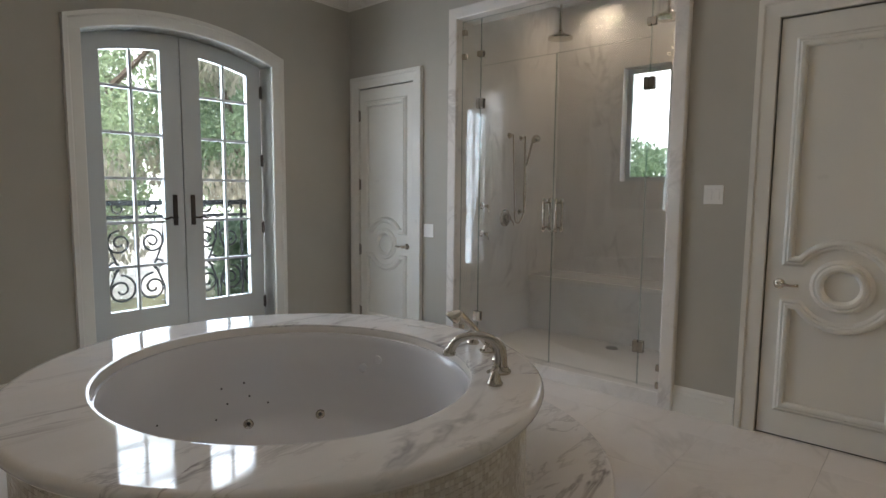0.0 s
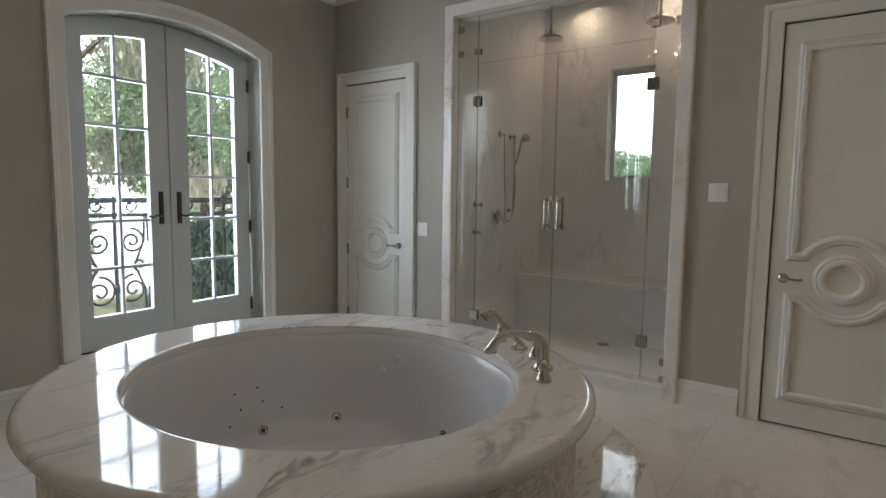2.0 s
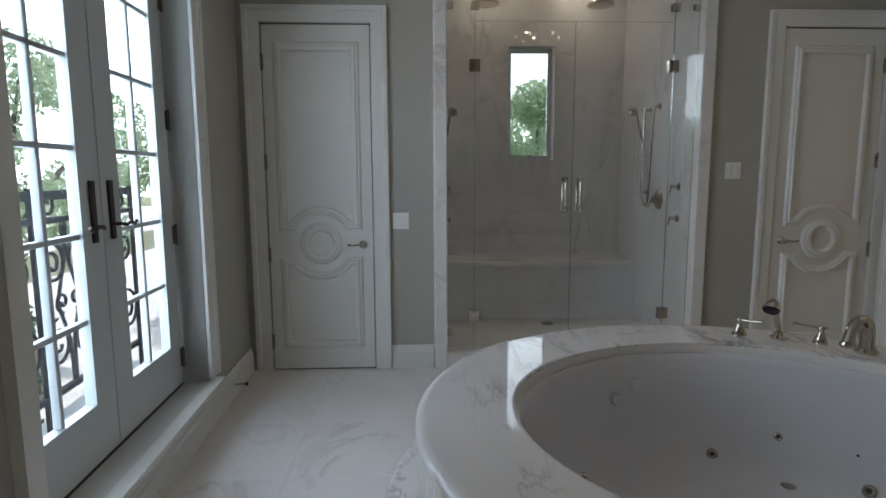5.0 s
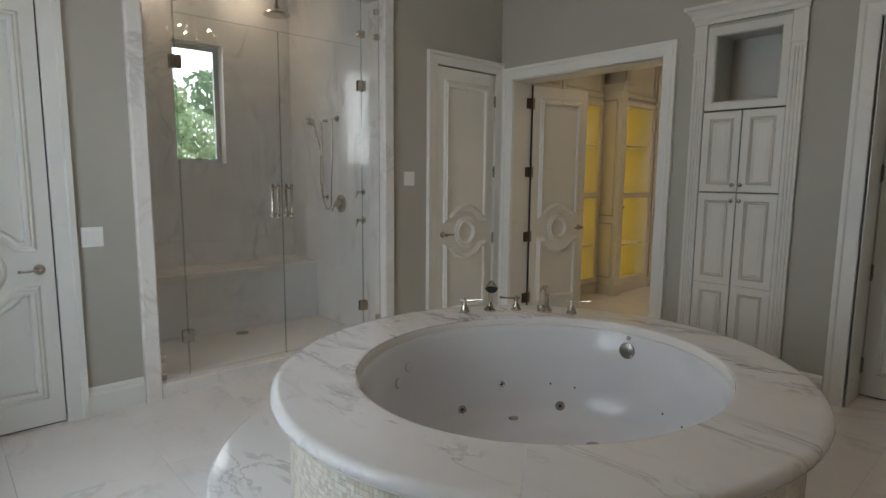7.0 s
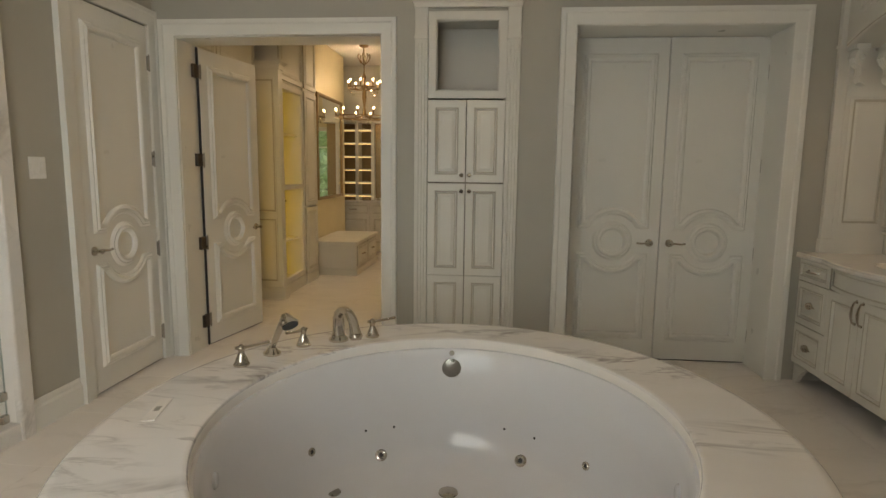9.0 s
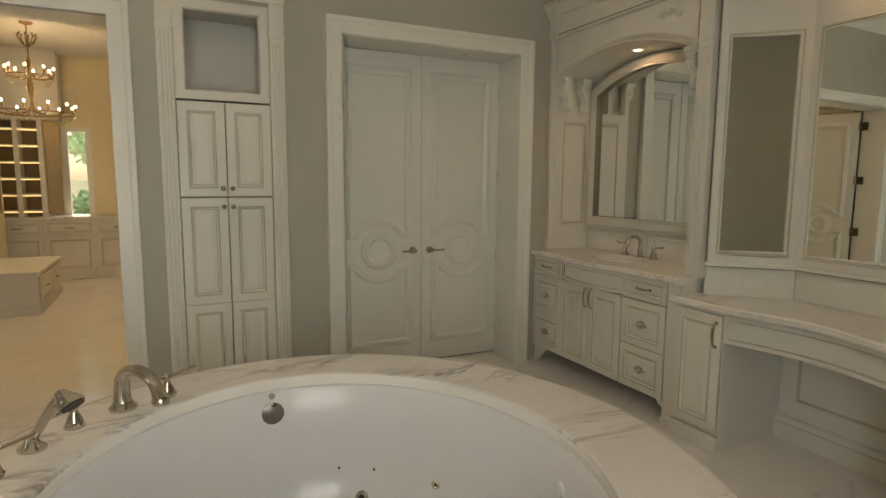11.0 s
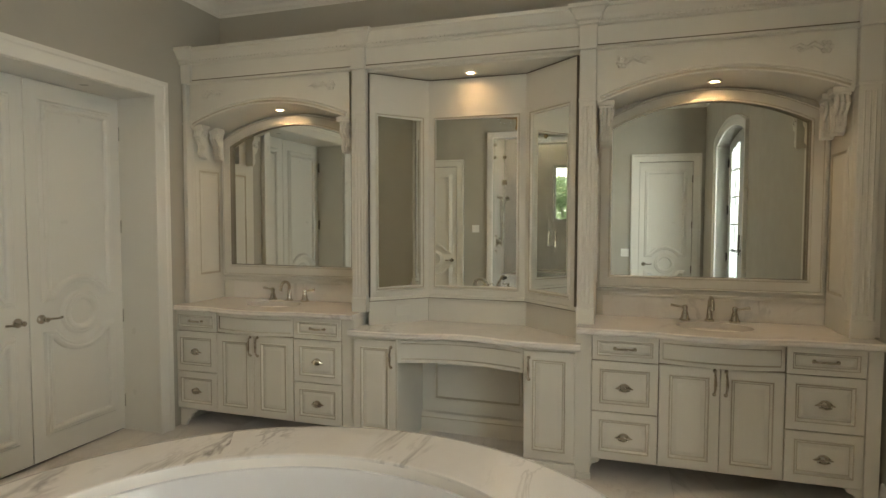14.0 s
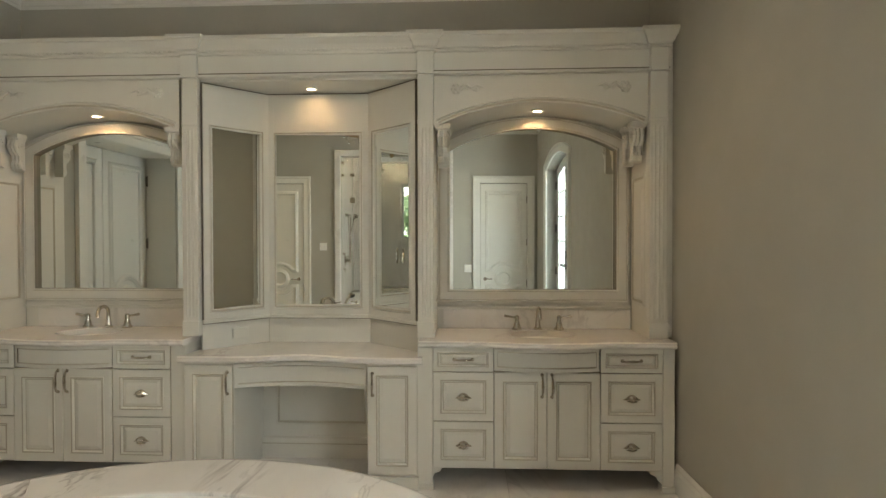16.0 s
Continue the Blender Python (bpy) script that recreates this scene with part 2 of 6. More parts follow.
PANE = glass_mat("window_pane", (0.97, 0.99, 0.99))
EDGE = glass_mat("glass_edge", (0.80, 0.87, 0.85), 0.1)
MIRROR = metal("mirror_silver", (0.80, 0.83, 0.80), 0.004)
ACRYLIC = paint("tub_acrylic", (0.66, 0.655, 0.665), 0.17, 0.01, 300, 0.01, 0.0)
PLASTIC = paint("white_plastic", (0.80, 0.79, 0.76), 0.35, 0.02)
DARK = paint("dark_gap", (0.03, 0.03, 0.03), 0.7)
BULB = glow("bulb_glow", (1.0, 0.76, 0.45), 9)
CANLIGHT = glow("downlight_glow", (1.0, 0.82, 0.6), 8)
CLOSET_GLOW = glow("lit_closet_back_glow", (1.0, 0.72, 0.09), 0.55)
# dark colour for painted gap shade as well as joint and glaze lines
GAP = paint("gap_shade_and_glaze_line", (0.20, 0.175, 0.135), 0.6)
FRAMEW = paint("door_paint", (0.58, 0.61, 0.61), 0.35, 0.03)

# ---- large structure ----
XE, YN, YS, ZC = 4.64, 4.14, -1.06, 3.39
SKEW = Matrix.Translation((-0.02, 2.4, 0)) @ pose(0, 0, 0, 0, 0, 2.0) @ Matrix.Translation((0.02, -2.4, 0))


def west(ob):
    ob.matrix_world = SKEW @ ob.matrix_world
    return ob


def wall_mesh(u0, u1, z0, z1, holes, fix):
    """An upright slab with openings: columns between the holes' edges. fix(u, z, side) gives a corner."""
    bm = bmesh.new()
    us = sorted({u0, u1, *[h[0] for h in holes], *[h[1] for h in holes]})
    zs = sorted({z0, z1, *[h[2] for h in holes], *[h[3] for h in holes]})

    def solid(i, k):
        if not (0 <= i < len(us) - 1 and 0 <= k < len(zs) - 1):
            return False
        u, z = (us[i] + us[i + 1]) / 2, (zs[k] + zs[k + 1]) / 2
        return not any(h[0] < u < h[1] and h[2] < z < h[3] for h in holes)

    seen = {}

    def v(i, k, s):
        if (i, k, s) not in seen:
            seen[i, k, s] = bm.verts.new(fix(us[i], zs[k], s))
        return seen[i, k, s]

    for i in range(len(us) - 1):
        for k in range(len(zs) - 1):
            if not solid(i, k):
                continue
            for s in (0, 1):
                bm.faces.new((v(i, k, s), v(i + 1, k, s), v(i + 1, k + 1, s), v(i, k + 1, s)))
            for (di, dk), (a, b) in {(-1, 0): ((0, 0), (0, 1)), (1, 0): ((1, 0), (1, 1)), (0, -1): ((0, 0), (1, 0)), (0, 1): ((0, 1), (1, 1))}.items():
                if not solid(i + di, k + dk):
                    bm.faces.new((v(i + a[0], k + a[1], 0), v(i + b[0], k + b[1], 0), v(i + b[0], k + b[1], 1), v(i + a[0], k + a[1], 1)))
    return bm


T = 0.16
floor_bm = bmesh.new()
box(floor_bm, -0.6, -1.5, -0.3, 5.3, 4.3, -0.012)
floor = structure("floor", floor_bm, GROUT, "polished cream marble tile floor with faint veins", "floor")
structure("wall_north", wall_mesh(-0.4, 5.1, -0.1, ZC, [(0.07, 0.846, -0.2, 2.462), (1.30, 3.225, -0.2, 2.95), (3.77, 4.575, -0.2, 2.462)],
          lambda u, z, s: (u, YN + s * T, z)), WALL, "greige painted plaster wall", "wall")
structure("wall_east", wall_mesh(-1.5, 4.6, -0.1, ZC, [(-0.345, 1.075, -0.2, 2.46), (1.56, 2.125, 0.08, 2.56), (2.435, 3.97, -0.2, 2.40)],
          lambda u, z, s: (XE + s * T, u, z)), WALL, "greige painted plaster wall", "wall")
structure("wall_south", wall_mesh(-0.6, 5.1, -0.1, ZC, [], lambda u, z, s: (u, YS - s * T, z)), WALL, "greige painted plaster wall behind the vanity", "wall")
ceiling = structure("ceiling", bbox(-0.7, -1.4, ZC, 5.2, 4.4, ZC + 0.12, 0), CEIL, "flat white painted ceiling", "ceiling")

# French door opening: straight jambs and a segmental arch
FY0, FY1, FSILL, FSPR, FTOP = 1.70, 3.21, 0.26, 2.545, 2.675
FC = (FY0 + FY1) / 2


def arch_line(half, spring, rise, n=20, c=FC):
    r = (half * half + rise * rise) / (2 * rise)
    a = math.degrees(math.asin(half / r))
    return arc(c, spring + rise - r, r, 90 - a, 90 + a, n)


def west_wall():
    bm = bmesh.new()
    ring = [(FY1, FSILL)] + arch_line((FY1 - FY0) / 2, FSPR, FTOP - FSPR) + [(FY0, FSILL)]
    outer = [(4.6, FSILL)] + [(4.6 + (-1.6 - 4.6) * i / 20, ZC) for i in range(21)] + [(-1.6, FSILL)]
    for s in (0, 1):
        x = -0.02 - 0.24 * s
        a = [bm.verts.new((x, *p)) for p in ring]
        b = [bm.verts.new((x, *p)) for p in outer]
        for i in range(len(a) - 1):
            bm.faces.new((a[i], a[i + 1], b[i + 1], b[i]))
        low = [bm.verts.new((x, y, z)) for y, z in ((4.6, -0.1), (4.6, FSILL), (-1.6, FSILL), (-1.6, -0.1))]
        bm.faces.new(low)
    for p, q in zip(ring, ring[1:] + ring[:1]):
        bm.faces.new([bm.verts.new(c) for c in ((-0.02, *p), (-0.02, *q), (-0.26, *q), (-0.26, *p))])
    bmesh.ops.remove_doubles(bm, verts=bm.verts[:], dist=0.0005)
    return bm


west(structure("wall_west", west_wall(), WALL, "greige painted plaster wall with arched opening", "wall"))

# ceiling crown and baseboards
CROWN = [(0.008, 0), (-0.004, 0), (-0.004, 0.02), (-0.012, 0.028), (-0.02, 0.055), (-0.05, 0.095), (-0.085, 0.115), (-0.10, 0.13), (-0.12, 0.135), (-0.12, 0.154), (0.008, 0.154)]
BASE = [(0.005, -0.004), (-0.02, -0.004), (-0.02, 0.125), (-0.012, 0.14), (-0.012, 0.155), (-0.004, 0.175), (0.005, 0.175)]
room = [(0.10, YS), (XE, YS), (XE, YN), (-0.08, YN)]
structure("crown_moulding", sweep(bmesh.new(), room, CROWN, ZC - 0.15, True, True), TRIM, "white painted ceiling crown moulding", "moulding")


def baseboard(path):
    structure("baseboard", sweep(bmesh.new(), path, BASE, 0.0, False, True), TRIM, "tall white painted baseboard", "baseboard")


baseboard([(0.945, YN), (1.263, YN)][::-1])
baseboard([(3.268, YN), (3.655, YN)][::-1])
baseboard([(XE, 1.208), (XE, 1.468)])
baseboard([(XE, 2.205), (XE, 2.334)])
bw = structure("baseboard", sweep(bmesh.new(), [(-0.02, 4.14), (-0.02, -0.56)], BASE, 0.0, False, True), TRIM, "tall white painted baseboard", "baseboard")
west(bw)

# ---- casings ----
CASE = [(0, -0.002), (0, 0.018), (0.006, 0.022), (0.075, 0.026), (0.085, 0.034), (0.112, 0.036), (0.115, -0.002)]


def casing(name, path, m, label="white painted door casing"):
    ob = part(name, sweep(bmesh.new(), path, CASE, 0, False), TRIM)
    ob.matrix_world = m
    return tagged(ob, label, "door casing", kind="structure")


def u_path(x0, x1, top, z0=0.0):
    return [(x1, z0), (x1, top), (x0, top), (x0, z0)]


def facing(side, x, y):
    return pose(x, y, 0, 0, 0, {"n": 0, "e": -90, "s": 180, "w": 90}[side])


casing("trim_door", u_path(0.082, 0.836, 2.462), facing("n", 0, YN))
casing("trim_door", u_path(3.78, 4.545, 2.462), facing("n", 0, YN), "white painted door casing meeting the corner")
casing("trim_opening", u_path(-3.97, -2.45, 2.405), facing("e", XE, 0), "wide white painted cased opening")
casing("trim_double_door", u_path(-1.085, 0.33, 2.455), facing("e", XE, 0), "white painted casing round the double doors")
ob = casing("trim_french_door", [(FY1 + 0.005, 0.28)] + arch_line((FY1 - FY0) / 2 + 0.005, FSPR, FTOP - FSPR + 0.004) + [(FY0 - 0.005, 0.28)], facing("w", -0.02, 0), "white painted arched casing round the French doors")
west(ob)


def jamb(name, path, depth, m, label):
    ob = part(name, sweep(bmesh.new(), path, [(0, 0), (0, -depth), (0.02, -depth), (0.02, 0)], 0, False), TRIM)
    ob.matrix_world = m
    return tagged(ob, label, "door jamb", kind="structure")


jamb("jamb_opening", u_path(-3.965, -2.44, 2.397), 0.27, facing("e", XE, 0), "white painted jamb of the cased opening")
jamb("jamb_double_door", u_path(-1.07, 0.34, 2.452), 0.40, facing("e", XE, 0), "deep white panelled jamb of the double doors")
west(jamb("jamb_french_door", [(FY1, FSILL)] + arch_line((FY1 - FY0) / 2, FSPR, FTOP - FSPR) + [(FY0, FSILL)], 0.24, facing("w", -0.02, 0), "white painted arched jamb"))
sill = structure("sill_french_door", bbox(-0.27, FY0 - 0.14, FSILL - 0.035, 0.045, FY1 + 0.10, FSILL, 0.008), TRIM, "white painted sill board under the French doors", "sill")
west(sill)


# ---- panelled doors ----
MOULD = [(-0.004, 0.0), (0.0, 0.014), (0.010, 0.022), (0.022, 0.022), (0.030, 0.013), (0.038, 0.014), (0.048, 0.005), (0.052, 0.0)]


def medallion_panels(bm, cx, hw, cz, top, bottom, R, ring, y):
    a = 36
    dz = R * math.sin(radians(a))
    for s in (1, -1):
        zend = top if s > 0 else bottom
        curve = arc(cx, cz, R, a, 180 - a, 18)
        path = [(px, cz + s * (pz - cz)) for px, pz in curve]
        path = path + [(cx - hw, cz + s * dz), (cx - hw, zend), (cx + hw, zend), (cx + hw, cz + s * dz)]
        if s < 0:
            path = path[::-1]
        sweep(bm, path[::-1], [(p * 1.1, q * 1.15) for p, q in MOULD], y)
    for r in ring:
        sweep(bm, arc(cx, cz, r, 0, 360 - 360 / 40, 39), [(p * 1.25, q * 1.35) for p, q in MOULD], y)


def lever(parent, x, z, y, way):
    """A nickel lever with a round rose; way +1: it points along +x."""
    h = part("lever_handle", bmesh.new(), NICKEL, parent)
    bm = bmesh.new()
    rot = Matrix.Translation((x, y, z)) @ pose(0, 0, 0, 90, 0, 0)
    lathe(bm, [(0.001, 0), (0.03, 0), (0.03, 0.006), (0.022, 0.012), (0.012, 0.016), (0.012, 0.045), (0.016, 0.05), (0.016, 0.06), (0.001, 0.064)], 20, m=rot)
    tube(bm, [(x, y - 0.052, z), (x + way * 0.03, y - 0.055, z + 0.003), (x + way * 0.07, y - 0.055, z - 0.002), (x + way * 0.105, y - 0.05, z + 0.002)], [0.009, 0.008, 0.007, 0.009], 10)
    finish(bm, True)
    bm.to_mesh(h.data)
    bm.free()
    h["label"] = "polished nickel lever handle"


def hinge_bm(x, z, y):
    bm = bbox(x - 0.012, y - 0.012, z - 0.05, x + 0.012, y + 0.004, z + 0.05, 0.002, 1)
    lathe(bm, [(0.001, -0.058), (0.006, -0.058), (0.006, 0.058), (0.001, 0.058)], 10, (x, y - 0.012, z))
    return bm


def panel_door(name, label, m, w, h, hinge, handle_z=0.93, hw=0.24, R=0.262, ring=(0.088,), cz=0.94, cat="door", both=False):
    """A leaf from x=0 to w, face at y=0 towards -y; hinge 0: hinged at x=0, 1: at x=w."""
    root = thing(name, label, cat, m, kind="structure")
    part("leaf", bbox(0.003, 0, 0.01, w - 0.003, 0.045, h, 0.002, 1), TRIM, root)
    bm = bmesh.new()
    medallion_panels(bm, w / 2, hw, cz, h - 0.17, 0.22, R, ring, 0.001)
    part("panel_moulding", bm, TRIM, root, smooth=True)
    if both:
        bm = bmesh.new()
        medallion_panels(bm, w / 2, hw, cz, h - 0.17, 0.22, R, ring, 0.001)
        bmesh.ops.rotate(bm, verts=bm.verts[:], cent=(w / 2, 0.0225, 0), matrix=Matrix.Rotation(math.pi, 3, "Z"))
        part("panel_moulding", bm, TRIM, root, smooth=True)
    hx = 0.075 if hinge else w - 0.075
    lever(root, hx, handle_z, 0, 1 if hinge else -1)
    for z in (0.22, 0.86, 1.52, 2.2):
        part("hinge", hinge_bm(w if hinge else 0.0, z, 0.0), HINGE, root)
    # dark strip paints the shade under the leaf
    bm = bbox(0, 0.015, 0.0, w, 0.035, 0.009, 0)
    part("bottom_gap", bm, DARK, root)
    return root


panel_door("door_1", "closed white panelled door with carved medallion and nickel lever", facing("n", 0.087, YN - 0.006), 0.745, 2.452, 0)
panel_door("door_2", "closed white panelled door with carved medallion", facing("n", 3.785, YN - 0.006), 0.757, 2.452, 1, hw=0.24)
panel_door("door_3", "white panelled leaf of closed double doors", facing("e", XE + 0.33, 1.068), 0.71, 2.448, 0, hw=0.215, R=0.255)
panel_door("door_4", "white panelled leaf of closed double doors", facing("e", XE + 0.33, 0.358), 0.71, 2.448, 1, hw=0.215, R=0.255)
# the door to the dressing room stands open inwards
panel_door("door_5", "white panelled door standing open into the dressing room", pose(XE + 0.275, 3.945, 0, 0, 0, -11.1), 0.755, 2.38, 0, hw=0.23, both=True)
bm = bmesh.new()
for z in (0.22, 0.86, 1.52, 2.2):
    box(bm, XE + 0.19, 3.94, z - 0.05, XE + 0.268, 3.964, z + 0.05)
    box(bm, XE + 0.17, 2.443, z - 0.05, XE + 0.25, 2.449, z + 0.05)
tagged(part("hinge_plates", bm, BRONZE), "dark satin hinge plates on the jamb", "hinge", kind="structure")
# solid dark strip in place of the shaded gap at the hinges
structure("hinge_gap", bbox(XE + 0.260, 3.948, 0.012, XE + 0.274, 3.962, 2.385, 0), DARK, "dark strip painting the shade along the open door's hinges", "door gap")
# backs behind the closed doors
for nm, b in (("closet_back", (0.0, YN + 0.12, 0, 0.95, YN + 0.17, 2.5)), ("closet_back", (3.6, YN + 0.12, 0, 4.8, YN + 0.17, 2.5)), ("closet_back", (XE + 0.42, -0.5, 0, XE + 0.5, 1.2, 2.6))):
    structure("wall_" + nm, bbox(*b, 0), WALL, "plain wall closing the doorway behind the door", "wall")


# ---- French doors ----
def french_leaf(name, y0, y1, meet, m):
    """A glazed leaf in the west opening between y0 and y1 (local x), top cut to the arch."""
    root = thing(name, "pale painted French door leaf with ten divided panes", "french door", m, kind="structure")
    half, rise = (FY1 - FY0) / 2 - 0.012, FTOP - FSPR - 0.005
    r = (half * half + rise * rise) / (2 * rise)
    top = lambda x: FSPR + rise - r + math.sqrt(max(r * r - (x - FC) ** 2, 0))
    gx0, gx1 = y0 + 0.135 if not meet else y0 + 0.155, y1 - 0.155 if not meet else y1 - 0.135
    zb, zb0 = 0.51, FSILL + 0.012
    n = 14
    bm = bmesh.new()
    xs_o = [y0 + (y1 - y0) * i / n for i in range(n + 1)]
    xs_i = [gx0 + (gx1 - gx0) * i / n for i in range(n + 1)]
    outer = [(y0, zb0)] + [(x, top(x)) for x in xs_o] + [(y1, zb0)]
    inner = [(gx0, zb)] + [(x, top(x) - 0.13) for x in xs_i] + [(gx1, zb)]
    for yy, s in ((0.0, 0), (0.045, 1)):
        a = [bm.verts.new((x, yy, z)) for x, z in outer]
        b = [bm.verts.new((x, yy, z)) for x, z in inner]
        for i in range(len(a)):
            j = (i + 1) % len(a)
            bm.faces.new((a[i], a[j], b[j], b[i]))
    for loop in (outer, inner):
        for i in range(len(loop)):
            p, q = loop[i], loop[(i + 1) % len(loop)]
            bm.faces.new([bm.verts.new(c) for c in ((p[0], 0, p[1]), (q[0], 0, q[1]), (q[0], 0.045, q[1]), (p[0], 0.045, p[1]))])
    bmesh.ops.remove_doubles(bm, verts=bm.verts[:], dist=0.0005)
    part("frame", bm, FRAMEW, root)
    cx = (gx0 + gx1) / 2
    rows = [zb + 0.3416 * k for k in range(1, 6)]
    part("muntin", bbox(cx - 0.011, 0.008, zb, cx + 0.011, 0.04, top(cx) - 0.13, 0.003, 1), FRAMEW, root)
    for z in rows:
        part("muntin", bbox(gx0, 0.009, z - 0.011, gx1, 0.039, z + 0.011, 0.003, 1), FRAMEW, root)
    cuts = [zb] + rows
    for k in range(6):
        for xa, xb in ((gx0, cx), (cx, gx1)):
            bm = bmesh.new()
            if k < 5:
                pts = [(xa, cuts[k]), (xb, cuts[k]), (xb, cuts[k + 1]), (xa, cuts[k + 1])]
            else:
                pts = [(xa, cuts[k]), (xb, cuts[k])] + [(x, top(x) - 0.13) for x in (xb, xb * 0.67 + xa * 0.33, xb * 0.33 + xa * 0.67, xa)]
            for yy in (0.021, 0.027):
                bm.faces.new([bm.verts.new((x, yy, z)) for x, z in pts])
            pane = part("pane", bm, PANE, root)
            pane.visible_shadow = False
    hx = y1 - 0.075 if not meet else y0 + 0.065
    plate = part("handle_plate", bbox(hx - 0.018, -0.012, 1.16, hx + 0.018, 0.0, 1.41, 0.004), BRONZE, root, "dark bronze backplate")
    way = -1 if not meet else 1
    bm = bmesh.new()
    tube(bm, [(hx + way * a, -b, 1.225 + c) for a, b, c in ((0, 0, 0), (0, 0.045, 0), (0.02, 0.055, -0.005), (0.06, 0.055, 0.005), (0.1, 0.05, -0.01), (0.125, 0.05, 0.005))], 0.008, 8)
    part("lever", bm, BRONZE, plate, smooth=True)
    ex = y0 if not meet else y1
    for z in (0.42, 1.11, 1.72, 2.33):
        part("hinge", hinge_bm(ex, z, -0.002), BRONZE, root)
    return root


FM = SKEW @ facing("w", -0.155, 0)
french_leaf("window_1", FY0 + 0.022, FC - 0.0045, False, FM)
french_leaf("window_2", FC + 0.0045, FY1 - 0.022, True, FM)
# solid dark strip paints the shaded slit where the leaves meet
west(structure("trim_meeting_gap", bbox(-0.195, FC - 0.004, FSILL + 0.012, -0.172, FC + 0.004, FTOP - 0.015, 0), DARK, "dark strip painting the shade between the closed French door leaves", "door gap"))
west(structure("threshold", bbox(-0.20, FY0 + 0.02, FSILL - 0.004, -0.152, FY1 - 0.02, FSILL + 0.010, 0.002), DARK, "dark door threshold strip", "threshold"))

# ---- shower ----
SX0, SX1, SY, SZ = 1.345, 3.245, 5.85, 3.40
structure("shower_wall_left", bbox(SX0 - 0.12, YN + T, -0.1, SX0, SY + 0.12, SZ, 0), SHOWER, "grey-veined marble shower wall", "shower wall")
structure("shower_wall_right", bbox(SX1, YN + T, -0.1, SX1 + 0.12, SY + 0.12, SZ, 0), SHOWER, "grey-veined marble shower wall", "shower wall")
WX0, WX1, WZ0, WZ1 = 2.075, 2.54, 1.575, 2.69
structure("shower_wall_back", wall_mesh(SX0 - 0.1, SX1 + 0.1, -0.1, SZ, [(WX0, WX1, WZ0, WZ1)], lambda u, z, s: (u, SY + s * 0.2, z)), SHOWER, "pale marble shower wall with narrow window", "shower wall")
structure("shower_ceiling", bbox(SX0 - 0.12, YN + 0.02, SZ, SX1 + 0.12, SY + 0.2, SZ + 0.1, 0), CEIL, "white shower ceiling", "ceiling")
structure("shower_floor", bbox(SX0, YN + 0.1, -0.05, SX1, SY, 0.035, 0), GROUT, "small marble tile shower floor", "shower floor")
structure("shower_curb", bbox(1.30, YN - 0.02, -0.02, 3.225, YN + 0.13, 0.10, 0.01), COUNTER, "white marble shower curb", "curb")
# jamb linings and pilaster trim of the opening
PIL = [(0.0, 0.0), (0.0, 0.028), (0.008, 0.034), (0.085, 0.034), (0.095, 0.026), (0.098, 0.0)]
bm = sweep(bmesh.new(), u_path(1.365, 3.185, 2.90, -0.0), PIL, 0, False)
ob = tagged(part("trim_shower", bm, COUNTER), "white marble surround of the shower opening", "shower trim", kind="structure")
ob.matrix_world = facing("n", 0, YN)
ob = part("jamb_shower", sweep(bmesh.new(), u_path(1.365, 3.185, 2.90, 0.0), [(0, 0), (0, -0.2), (0.06, -0.2), (0.06, 0)], 0, False), COUNTER)
ob.matrix_world = facing("n", 0, YN)
tagged(ob, "veined marble lining of the shower opening", "shower trim", kind="structure")
# window
wroot = thing("window_3", "narrow shower window with grey metal frame", "window", facing("n", 0, SY), kind="structure")
bm = sweep(bmesh.new(), [(WX0, WZ0), (WX1, WZ0), (WX1, WZ1), (WX0, WZ1)], [(0, 0.0), (-0.045, 0.0), (-0.045, -0.03), (0, -0.03)], 0.12)
part("window_frame", bm, FRAMEW, wroot)
p = part("pane", bbox(WX0 + 0.045, 0.13, WZ0 + 0.045, WX1 - 0.045, 0.136, WZ1 - 0.045, 0), PANE, wroot)
p.visible_shadow = False
part("latch", bbox(2.28, 0.105, WZ0 + 0.03, 2.34, 0.122, WZ0 + 0.05, 0.003), HINGE, wroot)
# bench
bench = thing("shower_bench", "white marble bench slab along the shower wall", "bench")
part("seat", bbox(SX0, 5.33, 0.555, SX1, SY, 0.605, 0.008), COUNTER, bench)
part("base", bbox(SX0, 5.37, 0.035, SX1, SY, 0.555, 0), SHOWER, bench)
# drain
bm = bmesh.new()
lathe(bm, [(0.001, 0.0), (0.055, 0.0), (0.055, 0.006), (0.04, 0.007), (0.001, 0.004)], 20, (2.36, 5.19, 0.0355))
tagged(part("shower_drain", bm, HINGE), "round metal drain in the shower floor", "drain")

# glass doors and panels
YG = YN + 0.045


def glass_panel(name, label, x0, x1, z0, z1, cat):
    root = thing(name, label, cat, kind="structure" if "fixed" in label else "")
    g = part("glass", bbox(x0, YG, z0, x1, YG + 0.01, z1, 0), [GLASS], root)
    g.visible_shadow = False
    bm = bmesh.new()
    for xx in (x0 - 0.0006, x1 - 0.0014):
        box(bm, xx, YG + 0.0005, z0, xx + 0.002, YG + 0.0095, z1)
    box(bm, x0, YG + 0.0005, z1 - 0.001, x1, YG + 0.0095, z1 + 0.001)
    e = part("glass_edge", bm, EDGE, root)
    e.visible_shadow = False
    return root


